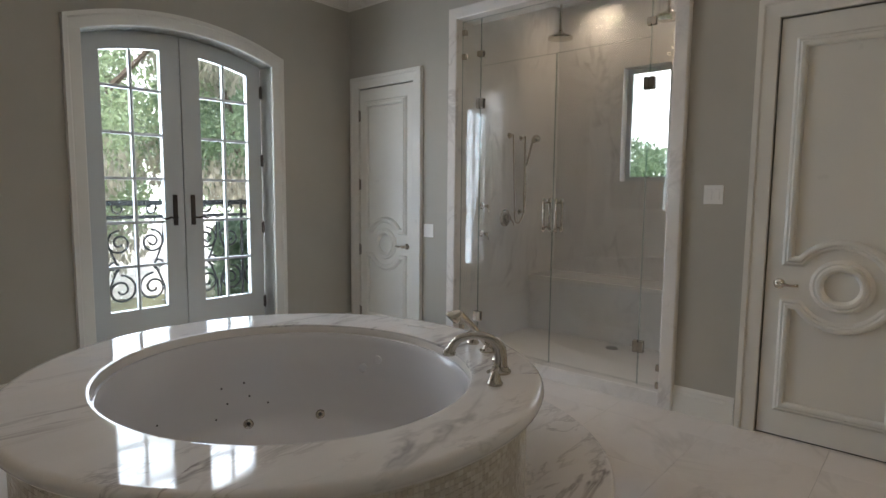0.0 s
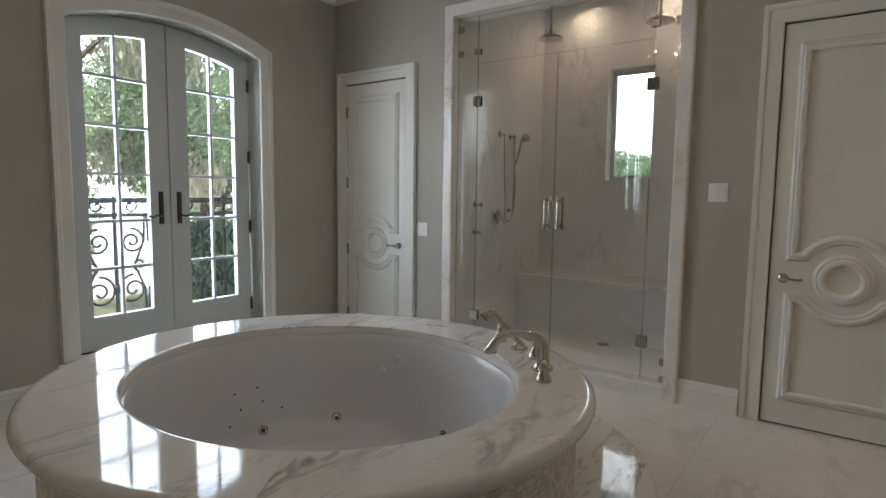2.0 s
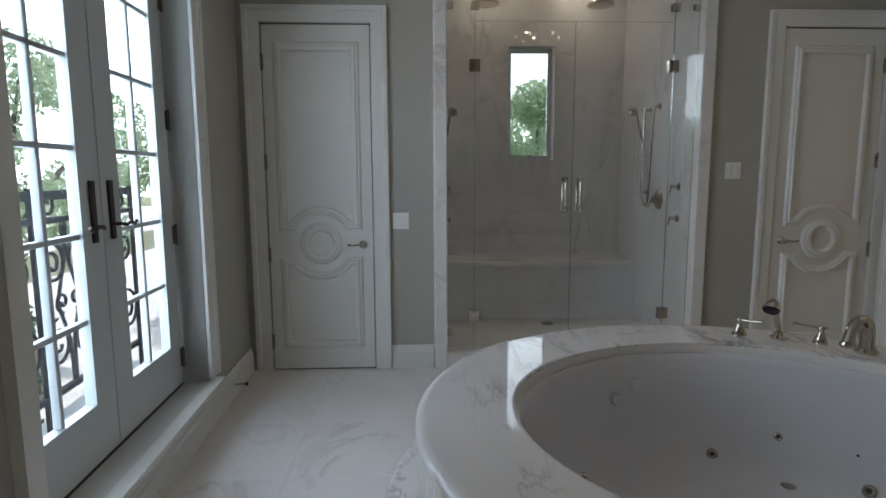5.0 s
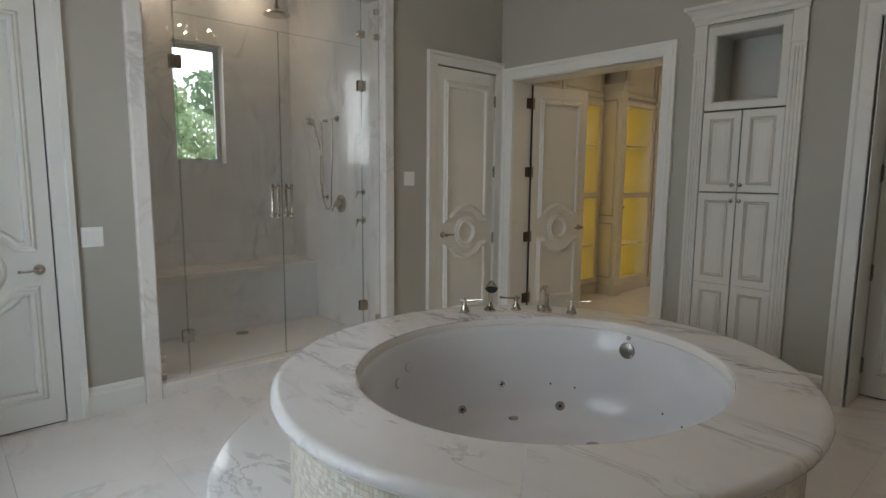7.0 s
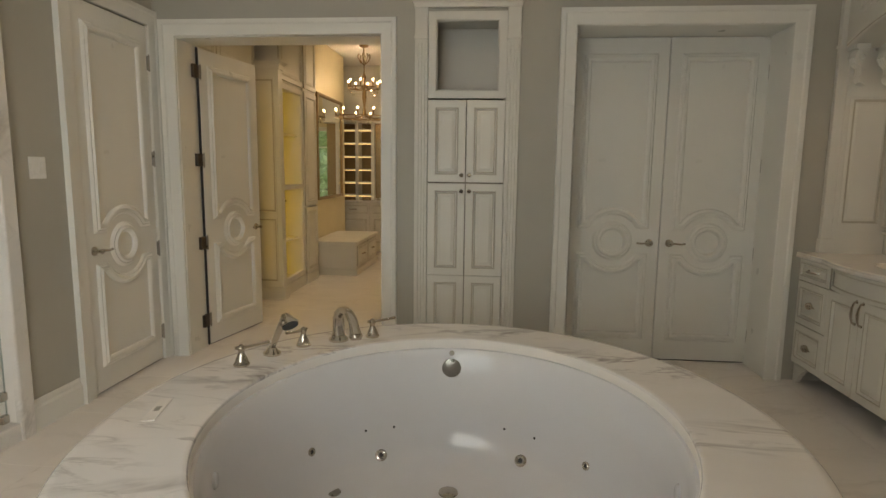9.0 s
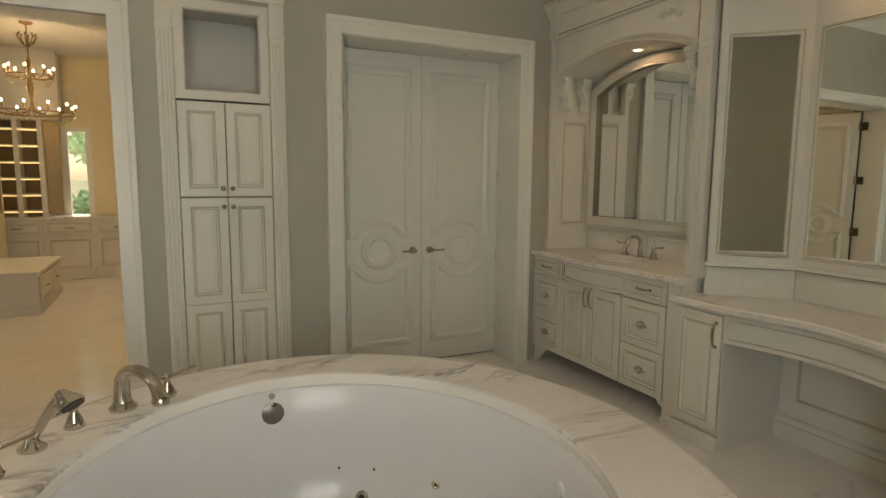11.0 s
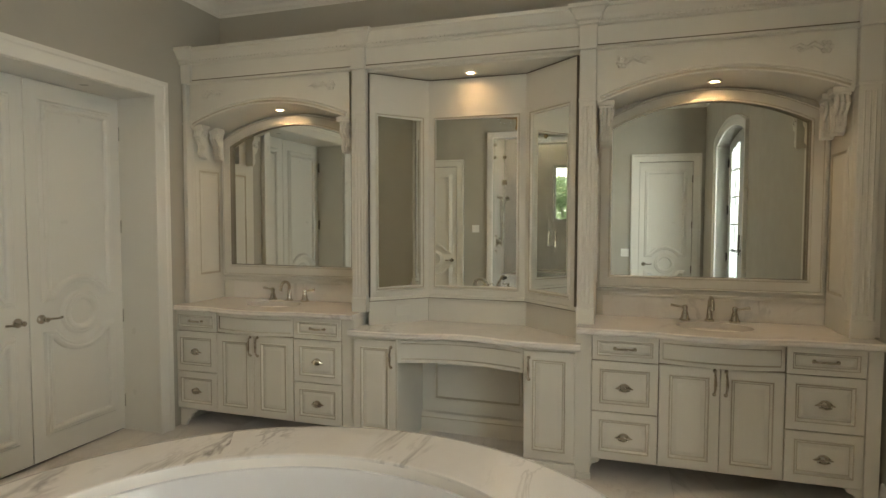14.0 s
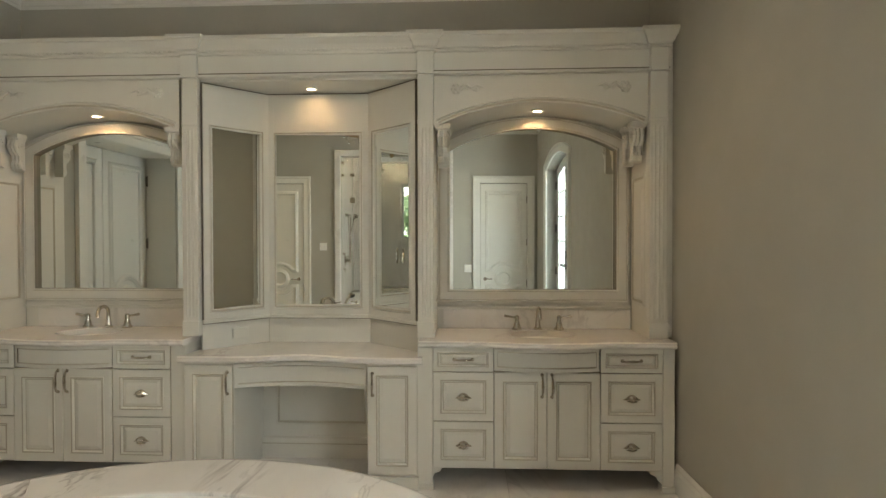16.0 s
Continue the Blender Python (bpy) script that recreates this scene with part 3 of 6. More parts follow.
def clamp_bm(x, z, w=0.075, h=0.085):
    bm = bmesh.new()
    for ya, yb in ((YG - 0.014, YG - 0.001), (YG + 0.011, YG + 0.024)):
        box(bm, x - w / 2, ya, z - h / 2, x - 0.003, yb, z + h / 2)
        box(bm, x + 0.003, ya, z - h / 2, x + w / 2, yb, z + h / 2)
    bev(bm, 0.002, 1)
    lathe(bm, [(0.001, -h * 0.35), (0.008, -h * 0.35), (0.008, h * 0.35), (0.001, h * 0.35)], 12, (x, YG - 0.006, z))
    return bm


DZ = 2.50
fl = glass_panel("glass_panel", "fixed clear glass side panel of the shower", 1.368, 1.565, 0.102, 2.89, "glass panel")
fr_ = glass_panel("glass_panel", "fixed clear glass side panel of the shower", 3.008, 3.182, 0.102, 2.89, "glass panel")
dl = glass_panel("shower_door", "closed clear glass shower door with nickel pull", 1.57, 2.284, 0.108, DZ, "shower door")
dr = glass_panel("shower_door", "closed clear glass shower door with nickel pull", 2.289, 3.003, 0.108, DZ, "shower door")
tr = glass_panel("glass_transom", "clear glass transom above the shower doors", 1.57, 3.003, DZ + 0.006, 2.89, "glass panel")
for d, x in ((dl, 1.567), (dr, 3.005)):
    for z in (2.195, 0.378):
        part("hinge", clamp_bm(x, z), NICKEL, d, "square nickel glass hinge")
for x in (1.567, 3.005):
    part("clip", clamp_bm(x, 2.60, 0.06, 0.05), NICKEL, tr)
for xx in (1.39, 3.16):
    for z in (0.25, 0.125, 2.6, 2.80):
        part("clip", bbox(xx - 0.022, YG - 0.012, z - 0.022, xx + 0.022, YG + 0.022, z + 0.022, 0.003, 1), NICKEL, fl if xx < 2 else fr_)
for d, x in ((dl, 2.232), (dr, 2.341)):
    bm = bmesh.new()
    for s in (-1, 1):
        y = YG - 0.04 if s < 0 else YG + 0.05
        tube(bm, [(x, YG + 0.005, 1.375), (x, y, 1.375), (x, y, 1.36), (x, y, 1.20), (x, y, 1.185), (x, YG + 0.005, 1.185)], 0.009, 8)
        for z in (1.39, 1.17):
            lathe(bm, [(0.001, -0.022), (0.010, -0.018), (0.017, -0.006), (0.014, 0.008), (0.008, 0.016), (0.001, 0.022)], 12, (x, y, z))
        for z in (1.35, 1.21):
            lathe(bm, [(0.001, -0.008), (0.013, -0.005), (0.013, 0.005), (0.001, 0.008)], 12, (x, y, z))
    part("pull_handle", bm, NICKEL, d, "looped polished nickel pull", smooth=True)


def shower_set(side):
    """Hand shower on a bar, valve and two body taps on a side wall; side +1: on the right-hand wall."""
    x = SX1 if side > 0 else SX0
    s = -side
    on = lambda y, z: Matrix.Translation((x, y, z)) @ pose(0, 0, 0, 0, 90 * s, 0)
    v = thing("shower_valve", "round nickel shower valve with lever", "valve")
    bm = lathe(bmesh.new(), [(0.001, 0), (0.085, 0), (0.085, 0.006), (0.07, 0.014), (0.035, 0.018), (0.03, 0.06), (0.02, 0.066), (0.001, 0.066)], 28, m=on(4.89, 1.205))
    part("escutcheon", bm, NICKEL, v, smooth=True)
    bm = bmesh.new()
    tube(bm, [(x + s * 0.05, 4.89, 1.205), (x + s * 0.06, 4.93, 1.18), (x + s * 0.065, 4.96, 1.13)], [0.009, 0.008, 0.006], 8)
    part("lever", bm, NICKEL, v, smooth=True)
    for z in (1.325, 1.07):
        t = thing("body_tap", "small nickel cross-handled shower tap", "tap")
        part("escutcheon", lathe(bmesh.new(), [(0.001, 0), (0.032, 0), (0.03, 0.008), (0.014, 0.014), (0.011, 0.05), (0.018, 0.055), (0.018, 0.068), (0.001, 0.07)], 18, m=on(4.52, z)), NICKEL, t, smooth=True)
        bm = bmesh.new()
        tube(bm, [(x + s * 0.06, 4.52, z), (x + s * 0.062, 4.54, z - 0.03), (x + s * 0.06, 4.55, z - 0.055)], 0.006, 8)
        part("lever", bm, NICKEL, t, smooth=True)
    h = thing("hand_shower", "nickel hand shower on slide bar with hose", "hand shower")
    bm = bmesh.new()
    yb = 5.14
    for z in (1.26, 1.99):
        tube(bm, [(x, yb, z), (x + s * 0.055, yb, z)], 0.010, 8)
        lathe(bm, [(0.001, 0), (0.026, 0), (0.022, 0.01), (0.001, 0.012)], 14, m=on(yb, z))
    tube(bm, [(x + s * 0.055, yb, 1.24), (x + s * 0.055, yb, 2.01)], 0.010, 10)
    part("slide_bar", bm, NICKEL, h, smooth=True)
    bm = bmesh.new()
    tube(bm, [(x + s * 0.06, yb + 0.02, 1.72), (x + s * 0.08, yb + 0.03, 1.80), (x + s * 0.10, yb + 0.05, 1.93), (x + s * 0.12, yb + 0.06, 1.98)], [0.01, 0.012, 0.011, 0.02], 10)
    lathe(bm, [(0.001, 0.03), (0.03, 0.02), (0.045, 0), (0.045, -0.012), (0.001, -0.014)], 18, m=Matrix.Translation((x + s * 0.135, yb + 0.07, 1.985)) @ pose(0, 0, 0, 50, 30 * s, 0))
    part("head", bm, NICKEL, h, smooth=True)
    bm = bmesh.new()
    lathe(bm, [(0.001, 0), (0.03, 0), (0.026, 0.012), (0.014, 0.016), (0.012, 0.05), (0.001, 0.052)], 16, m=on(yb - 0.2, 2.0))
    pts = []
    for i in range(41):
        f = i / 40
        dip = math.sin(math.pi * min(f / 0.62, 1) / 2) if f < 0.62 else math.cos(math.pi * (f - 0.62) / 0.76)
        top = 1.99 if f < 0.62 else 1.73
        low = 1.15
        yy = yb - 0.2 + 0.03 * min(f / 0.5, 1) if f < 0.5 else yb - 0.17 + 0.19 * (0.5 - 0.5 * math.cos(math.pi * (f - 0.5) / 0.5)) + 0.05 * math.sin(2 * math.pi * (f - 0.5))
        pts.append((x + s * (0.05 + 0.015 * math.sin(math.pi * f)), yy, top - (top - low) * dip))
    tube(bm, pts, 0.007, 8)
    part("hose", bm, NICKEL, h, smooth=True)


shower_set(1)
shower_set(-1)
for x in (1.76, 2.76):
    r = thing("rain_shower_head", "round nickel rain shower head hanging from the ceiling", "shower head")
    part("arm", lathe(bmesh.new(), [(0.001, 0), (0.035, 0), (0.03, -0.01), (0.011, -0.014), (0.011, -0.43), (0.02, -0.44), (0.02, -0.47), (0.001, -0.47)], 14, (x, 5.14, SZ)), NICKEL, r, smooth=True)
    part("head", lathe(bmesh.new(), [(0.001, 0.0), (0.03, 0.0), (0.05, -0.02), (0.10, -0.035), (0.115, -0.05), (0.115, -0.062), (0.10, -0.066), (0.001, -0.062)], 32, (x, 5.14, SZ - 0.46)), NICKEL, r, smooth=True)

# ---- tub ----
TX, TY, TA, TB, TZ = 2.32, 1.785, 1.185, 1.12, 0.645
IX, IY, IA, IB = 2.34, 1.78, 0.868, 0.782
TSEG = 96


def ring_pts(cx, cy, a, b, z, n=TSEG):
    return [(cx + a * math.cos(2 * math.pi * i / n), cy + b * math.sin(2 * math.pi * i / n), z) for i in range(n)]


def loft(rings, close=False):
    bm = bmesh.new()
    vs = [[bm.verts.new(p) for p in r] for r in rings]
    pairs = list(zip(vs, vs[1:])) + ([(vs[-1], vs[0])] if close else [])
    for a, b in pairs:
        for i in range(len(a)):
            bm.faces.new((a[i], a[(i + 1) % len(a)], b[(i + 1) % len(a)], b[i]))
    return bm


tub = thing("bathtub", "oval whirlpool bathtub with marble deck and mosaic apron", "bathtub")
rings = []
for off, z in ((-0.05, TZ - 0.055), (-0.012, TZ - 0.053), (0.0, TZ - 0.04), (0.004, TZ - 0.026), (0.0, TZ - 0.012), (-0.012, TZ - 0.002), (-0.03, TZ), (-0.034, TZ)):
    rings.append(ring_pts(TX, TY, TA + off, TB + off, z))
for off, z in ((0.016, TZ), (0.012, TZ), (0.003, TZ - 0.003), (0.0, TZ - 0.012), (0.0, TZ - 0.045)):
    rings.append(ring_pts(IX, IY, IA + off, IB + off, z))
deck = part("deck", loft([[(x * 0.999 + TX * 0.001, y * 0.999 + TY * 0.001, z - 0.0025) for x, y, z in r] for r in rings], True), GROUT, tub, "white veined marble deck with rounded edge", smooth=True)
for q in range(4):
    # four slabs meet in hairline joints
    first = 58 - 24 * q
    arcs = [[r[(first + k) % TSEG] for k in range(25)] for r in rings]
    slab = bmesh.new()
    cols = []
    for r in arcs:
        r = list(r)
        for e, o in ((0, 1), (24, 23)):
            a, b = Vector(r[e]), Vector(r[o])
            r[e] = tuple(a + (b - a).normalized() * 0.0008)
        cols.append([slab.verts.new(p) for p in r])
    for a, b in zip(cols, cols[1:] + cols[:1]):
        for k in range(24):
            slab.faces.new((a[k], a[k + 1], b[k + 1], b[k]))
    for k in (0, 24):
        slab.faces.new([c[k] for c in cols])
    part("slab", slab, MARBLE, deck, smooth=True)
part("apron", loft([ring_pts(TX, TY, TA - 0.07, TB - 0.07, 0.0), ring_pts(TX, TY, TA - 0.07, TB - 0.07, TZ - 0.05)]), GROUT, tub, "tub apron behind the mosaic")
prof = [(1.0, TZ - 0.03), (1.02, TZ - 0.046), (0.985, TZ - 0.05), (0.965, TZ - 0.08), (0.95, 0.40), (0.925, 0.25), (0.89, 0.14), (0.82, 0.075), (0.70, 0.05), (0.35, 0.043), (0.02, 0.04)]
bm = loft([ring_pts(IX, IY, IA * k, IB * k, z) for k, z in prof])
basin = part("basin", bm, ACRYLIC, tub, "glossy white acrylic basin", smooth=True)


def inner_at(angle, z):
    """The basin's wall at an angle and height: the place and the way inwards."""
    for (k0, z0), (k1, z1) in zip(prof[2:], prof[3:]):
        if z1 <= z <= z0:
            k = k0 + (k1 - k0) * (z0 - z) / max(z0 - z1, 1e-6)
            p = Vector((IX + IA * k * math.cos(angle), IY + IB * k * math.sin(angle), z))
            slope = (k0 - k1) * 0.8 / max(z0 - z1, 1e-6)
            return p, Vector((-math.cos(angle), -math.sin(angle), slope)).normalized()
    return None


def jet(angle, z, r, dark=True):
    p, n = inner_at(angle, z)
    m = Matrix.Translation(p) @ n.to_track_quat("Z", "Y").to_matrix().to_4x4()
    j = part("jet", lathe(bmesh.new(), [(r * 0.35, 0.0), (r * 0.4, 0.006), (r * 0.7, 0.010), (r, 0.006), (r * 1.05, -0.004), (0.001, -0.004)], 18, m=m), NICKEL, tub, "round chrome whirlpool jet", smooth=True)
    part("nozzle", lathe(bmesh.new(), [(0.001, 0.003), (r * 0.36, 0.004), (r * 0.36, -0.003), (0.001, -0.003)], 12, m=m), DARK, j)


def air_hole(angle, z):
    p, n = inner_at(angle, z)
    m = Matrix.Translation(p) @ n.to_track_quat("Z", "Y").to_matrix().to_4x4()
    part("air_hole", lathe(bmesh.new(), [(0.001, 0.002), (0.006, 0.002), (0.006, -0.002), (0.001, -0.002)], 8, m=m), DARK, tub)


for a, z, r in ((31, 0.13, 0.028), (-26, 0.125, 0.028), (78, 0.14, 0.026), (58, 0.25, 0.018), (164, 0.105, 0.029), (130, 0.125, 0.028), (-52, 0.22, 0.018), (-78, 0.14, 0.026), (208, 0.125, 0.028)):
    jet(radians(a), z, r)
for a, z in ((36, 0.25), (25, 0.24), (-18, 0.24), (-30, 0.235), (164, 0.33), (174, 0.32), (162, 0.25), (172, 0.23), (154, 0.20), (178, 0.16), (206, 0.25), (214, 0.24)):
    air_hole(radians(a), z)
for a, z in ((104, 0.47), (111, 0.41), (-98, 0.47)):
    p, n = inner_at(radians(a), z)
    m = Matrix.Translation(p) @ n.to_track_quat("Z", "Y").to_matrix().to_4x4()
    part("neck_jet", lathe(bmesh.new(), [(0.001, 0.010), (0.014, 0.012), (0.024, 0.009), (0.028, 0.0), (0.028, -0.006), (0.001, -0.006)], 18, m=m), ACRYLIC, tub, "round white neck jet", smooth=True)
p, n = inner_at(radians(3), 0.508)
m = Matrix.Translation(p) @ n.to_track_quat("Z", "Y").to_matrix().to_4x4()
part("overflow", lathe(bmesh.new(), [(0.001, 0.008), (0.04, 0.008), (0.046, 0.005), (0.047, -0.005), (0.001, -0.005)], 24, m=m), HINGE, tub, "round satin nickel overflow plate", smooth=True)
p, n = inner_at(radians(3), 0.578)
m = Matrix.Translation(p) @ n.to_track_quat("Z", "Y").to_matrix().to_4x4()
part("overflow_button", lathe(bmesh.new(), [(0.001, 0.006), (0.013, 0.005), (0.014, -0.005), (0.001, -0.005)], 14, m=m), HINGE, tub)
part("drain", lathe(bmesh.new(), [(0.001, 0.012), (0.03, 0.012), (0.042, 0.006), (0.044, 0.0), (0.001, 0.0)], 20, (2.85, 1.805, 0.048)), NICKEL, tub, smooth=True)
part("suction_cover", lathe(bmesh.new(), [(0.001, 0.014), (0.03, 0.012), (0.044, 0.004), (0.046, -0.004), (0.001, -0.004)], 22, (2.77, 2.31, 0.066)), HINGE, tub, "round satin metal suction cover", smooth=True)
# deck keypad
kp = thing("tub_control_panel", "small flat control keypad on the marble deck", "keypad", pose(2.255, 2.755, TZ, 0, 0, 12))
part("plate", bbox(-0.09, -0.022, 0.0, 0.09, 0.022, 0.004, 0.002, 1), COUNTER, kp, "pale stone coloured plate")
part("display", bbox(-0.018, -0.009, 0.004, 0.018, 0.009, 0.0052, 0), HINGE, kp)


def tap_handle(x, y, turn):
    t = thing("tub_tap_handle", "polished nickel lever tap on the tub deck", "tap", pose(x, y, TZ, 0, 0, turn), group="tub deck taps")
    part("base", lathe(bmesh.new(), [(0.001, 0), (0.033, 0), (0.034, 0.008), (0.028, 0.014), (0.024, 0.03), (0.014, 0.05), (0.012, 0.062), (0.016, 0.07), (0.014, 0.082), (0.006, 0.09), (0.001, 0.092)], 22), NICKEL, t, smooth=True)
    part("lever", tube(bmesh.new(), [(-0.025, 0, 0.076), (0.0, 0, 0.077), (0.03, 0, 0.078), (0.08, 0, 0.084), (0.115, 0, 0.09)], [0.006, 0.008, 0.0065, 0.006, 0.008], 10), NICKEL, t, smooth=True)
    return t


tap_handle(2.715, 2.667, -62)
tap_handle(3.005, 2.50, 160)
tap_handle(3.19, 2.214, -68)
hs = thing("tub_hand_shower", "polished nickel hand shower standing on the tub deck", "hand shower", pose(2.869, 2.597, TZ, 0, 0, -135))
hs.scale = (1.45, 1.25, 1.16)
part("base", lathe(bmesh.new(), [(0.001, 0), (0.03, 0), (0.031, 0.008), (0.02, 0.016), (0.012, 0.035), (0.001, 0.036)], 20), NICKEL, hs, smooth=True)
part("handle", tube(bmesh.new(), [(0, 0, 0.02), (0.016, 0, 0.05), (0.045, 0, 0.095), (0.075, 0, 0.138), (0.105, 0, 0.170)], [0.009, 0.011, 0.012, 0.012, 0.016], 12), NICKEL, hs, smooth=True)
part("head", lathe(bmesh.new(), [(0.001, 0.034), (0.014, 0.028), (0.022, 0.010), (0.031, -0.010), (0.029, -0.018), (0.001, -0.014)], 22, m=Matrix.Translation((0.118, 0, 0.160)) @ pose(0, 0, 0, 0, -48, 0)), NICKEL, hs, smooth=True)
part("face", lathe(bmesh.new(), [(0.001, -0.0185), (0.026, -0.0215), (0.026, -0.017), (0.001, -0.0135)], 20, m=Matrix.Translation((0.118, 0, 0.160)) @ pose(0, 0, 0, 0, -48, 0)), DARK, hs, "dark spray face")
sp = thing("tub_spout", "polished nickel arched tub spout", "spout", pose(3.113, 2.362, TZ, 0, 0, 214))
sp.scale = (1.3, 1.3, 0.98)
part("base", lathe(bmesh.new(), [(0.001, 0), (0.036, 0), (0.037, 0.01), (0.03, 0.018), (0.026, 0.03), (0.001, 0.03)], 24), NICKEL, sp, smooth=True)
pts = [(0, 0, 0.015), (0.0, 0, 0.07)] + [(0.085 - 0.085 * math.cos(a), 0, 0.095 + 0.075 * math.sin(a)) for a in [radians(k) for k in range(15, 166, 15)]] + [(0.178, 0, 0.09)]
part("neck", tube(bmesh.new(), pts, [0.024, 0.022] + [0.021 - 0.0004 * i for i in range(11)] + [0.02], 14), NICKEL, sp, smooth=True)
part("tip", lathe(bmesh.new(), [(0.001, 0.0), (0.022, 0.0), (0.024, 0.012), (0.02, 0.024), (0.001, 0.026)], 18, (0.18, 0, 0.072)), NICKEL, sp, smooth=True)

# round step on the far side of the tub
step = thing("tub_step", "low round marble step beside the tub", "step")
SR, SYC = 1.33, 2.10
bm = loft([ring_pts(2.335, SYC, SR - 0.03, SR - 0.03, 0.0), ring_pts(2.335, SYC, SR - 0.03, SR - 0.03, 0.12)])
part("riser", bm, MARBLE, step)
bm = loft([ring_pts(TX, TY, TA - 0.1, TB - 0.1, 0.115), ring_pts(2.335, SYC, SR - 0.012, SR - 0.012, 0.115), ring_pts(2.335, SYC, SR, SR, 0.127), ring_pts(2.335, SYC, SR, SR, 0.14), ring_pts(2.335, SYC, SR - 0.012, SR - 0.012, 0.15), ring_pts(2.335, SYC, SR - 0.016, SR - 0.016, 0.15), ring_pts(TX, TY, TA - 0.1, TB - 0.1, 0.15)], True)
part("tread", bm, MARBLE, step, "white marble tread with rounded edge", smooth=True)

# ---- tall built-in cabinet ----
PANEL = [(0.0, -0.018), (0.003, -0.021), (0.05, -0.021), (0.053, -0.026), (0.061, -0.026), (0.067, -0.016), (0.0695, -0.012), (0.074, -0.012), (0.098, -0.019)]
PMATS = [0, 0, 0, 1, 0, 0, 1, 0, 0]
SMALL = [(0.0, -0.018), (0.003, -0.021), (0.026, -0.021), (0.029, -0.025), (0.034, -0.025), (0.039, -0.015), (0.0415, -0.012), (0.045, -0.012), (0.058, -0.019)]
DRAWER = [(0.0, -0.018), (0.003, -0.021), (0.042, -0.021), (0.045, -0.025), (0.052, -0.025), (0.058, -0.015), (0.0605, -0.012), (0.066, -0.012), (0.084, -0.019)]
CM = [CAB, GLAZE_SHADE]


def cab_door(parent, x0, z0, x1, z1, y=0.0, steps=None, name="door", label=""):
    # outer side faces take the glaze colour as painted shade in the gaps
    bm = nested(bmesh.new(), x0, z0, x1, z1, [(i, y + d) for i, d in (steps or PANEL)], y, [1] + PMATS)
    return part(name, bm, CM, parent, label)


def knob(parent, x, z, y):
    bm = lathe(bmesh.new(), [(0.001, 0), (0.008, 0), (0.006, 0.008), (0.006, 0.015), (0.014, 0.02), (0.015, 0.026), (0.010, 0.031), (0.001, 0.032)], 14, m=Matrix.Translation((x, y, z)) @ pose(0, 0, 0, 90, 0, 0))
    part("knob", bm, NICKEL, parent, "small nickel knob", smooth=True)


def tall_cabinet():
    root = thing("tall_cabinet", "cream glazed built-in linen cabinet with open top niche", "cabinet", facing("e", XE, 0))
    x0, x1 = -2.205, -1.468
    c = (x0 + x1) / 2
    for nm, b in (("side_panel", (x0 + 0.08, 0.0, 0.08, x0 + 0.1, 0.43, 2.56)), ("side_panel", (x1 - 0.1, 0.0, 0.08, x1 - 0.08, 0.43, 2.56)), ("back_panel", (x0 + 0.08, 0.43, 0.08, x1 - 0.08, 0.45, 2.56)),
                  ("top_panel", (x0 + 0.1, 0, 2.54, x1 - 0.1, 0.43, 2.56)), ("shelf", (x0 + 0.1, 0.0, 1.955, x1 - 0.1, 0.43, 1.975)), ("bottom_panel", (x0 + 0.1, 0.0, 0.08, x1 - 0.1, 0.43, 0.1))):
        part(nm, bbox(*b, 0), CAB, root)
    for xa in (x0, x1 - 0.092):
        bm = bbox(xa, -0.03, 0.0, xa + 0.092, 0.0, 2.58, 0.003, 1)
        box(bm, xa - 0.004, -0.04, 0.0, xa + 0.096, -0.0, 0.18)
        box(bm, xa - 0.004, -0.038, 2.37, xa + 0.096, -0.0, 2.39)
        pl = part("pilaster", bm, CAB, root, "fluted cream pilaster")
        for i in range(3):
            xf = xa + 0.008 + 0.0109 * (2 * i + 1.5)
            part("flute", tube(bmesh.new(), [(xf, -0.03, 0.22), (xf, -0.03, 2.34)], 0.006, 8), CAB, pl)
    d0, d1 = x0 + 0.096, x1 - 0.096
    # dark sheet behind the doors paints the shade of their gaps
    part("reveal", bbox(d0 - 0.004, 0.0, 0.09, d1 + 0.004, 0.003, 1.97, 0), GAP, root, "dark sheet painting the shade in the gaps between doors")
    for xa, xb, kx in ((d0, c - 0.003, c - 0.028), (c + 0.003, d1, c + 0.028)):
        d = cab_door(root, xa, 1.38, xb, 1.956)
        knob(d, kx, 1.43, -0.02)
        d = part("door", bmesh.new(), CM, root)
        bm = bmesh.new()
        # side faces darkened here too, painting the gap shade
        nested(bm, xa, 0.70, xb, 1.37, [(i, q) for i, q in PANEL], 0, [1] + PMATS)
        nested(bm, xa, 0.10, xb, 0.698, [(i, q) for i, q in PANEL], 0, [1] + PMATS)
        finish(bm)
        bm.to_mesh(d.data)
        bm.free()
        knob(d, kx, 1.315, -0.02)
    part("niche_frame", sweep(bmesh.new(), [(d0, 1.968), (d1, 1.968), (d1, 2.552), (d0, 2.552)], [(0, 0), (0, 0.02), (-0.05, 0.02), (-0.058, 0.012), (-0.062, 0)], 0), CAB, root, "cream moulded frame round the open niche")
    for xx in (c - 0.13, c + 0.13):
        bm = lathe(bmesh.new(), [(0.001, 0), (0.014, 0), (0.012, 0.012), (0.001, 0.02)], 12, (xx, 0.05, 1.975))
        part("shelf_peg", bm, HINGE, root)
    co = [(0, 0), (0, 0.03), (-0.012, 0.04), (-0.02, 0.07), (-0.045, 0.10), (-0.06, 0.105), (-0.06, 0.13), (0.03, 0.13), (0.03, 0)]
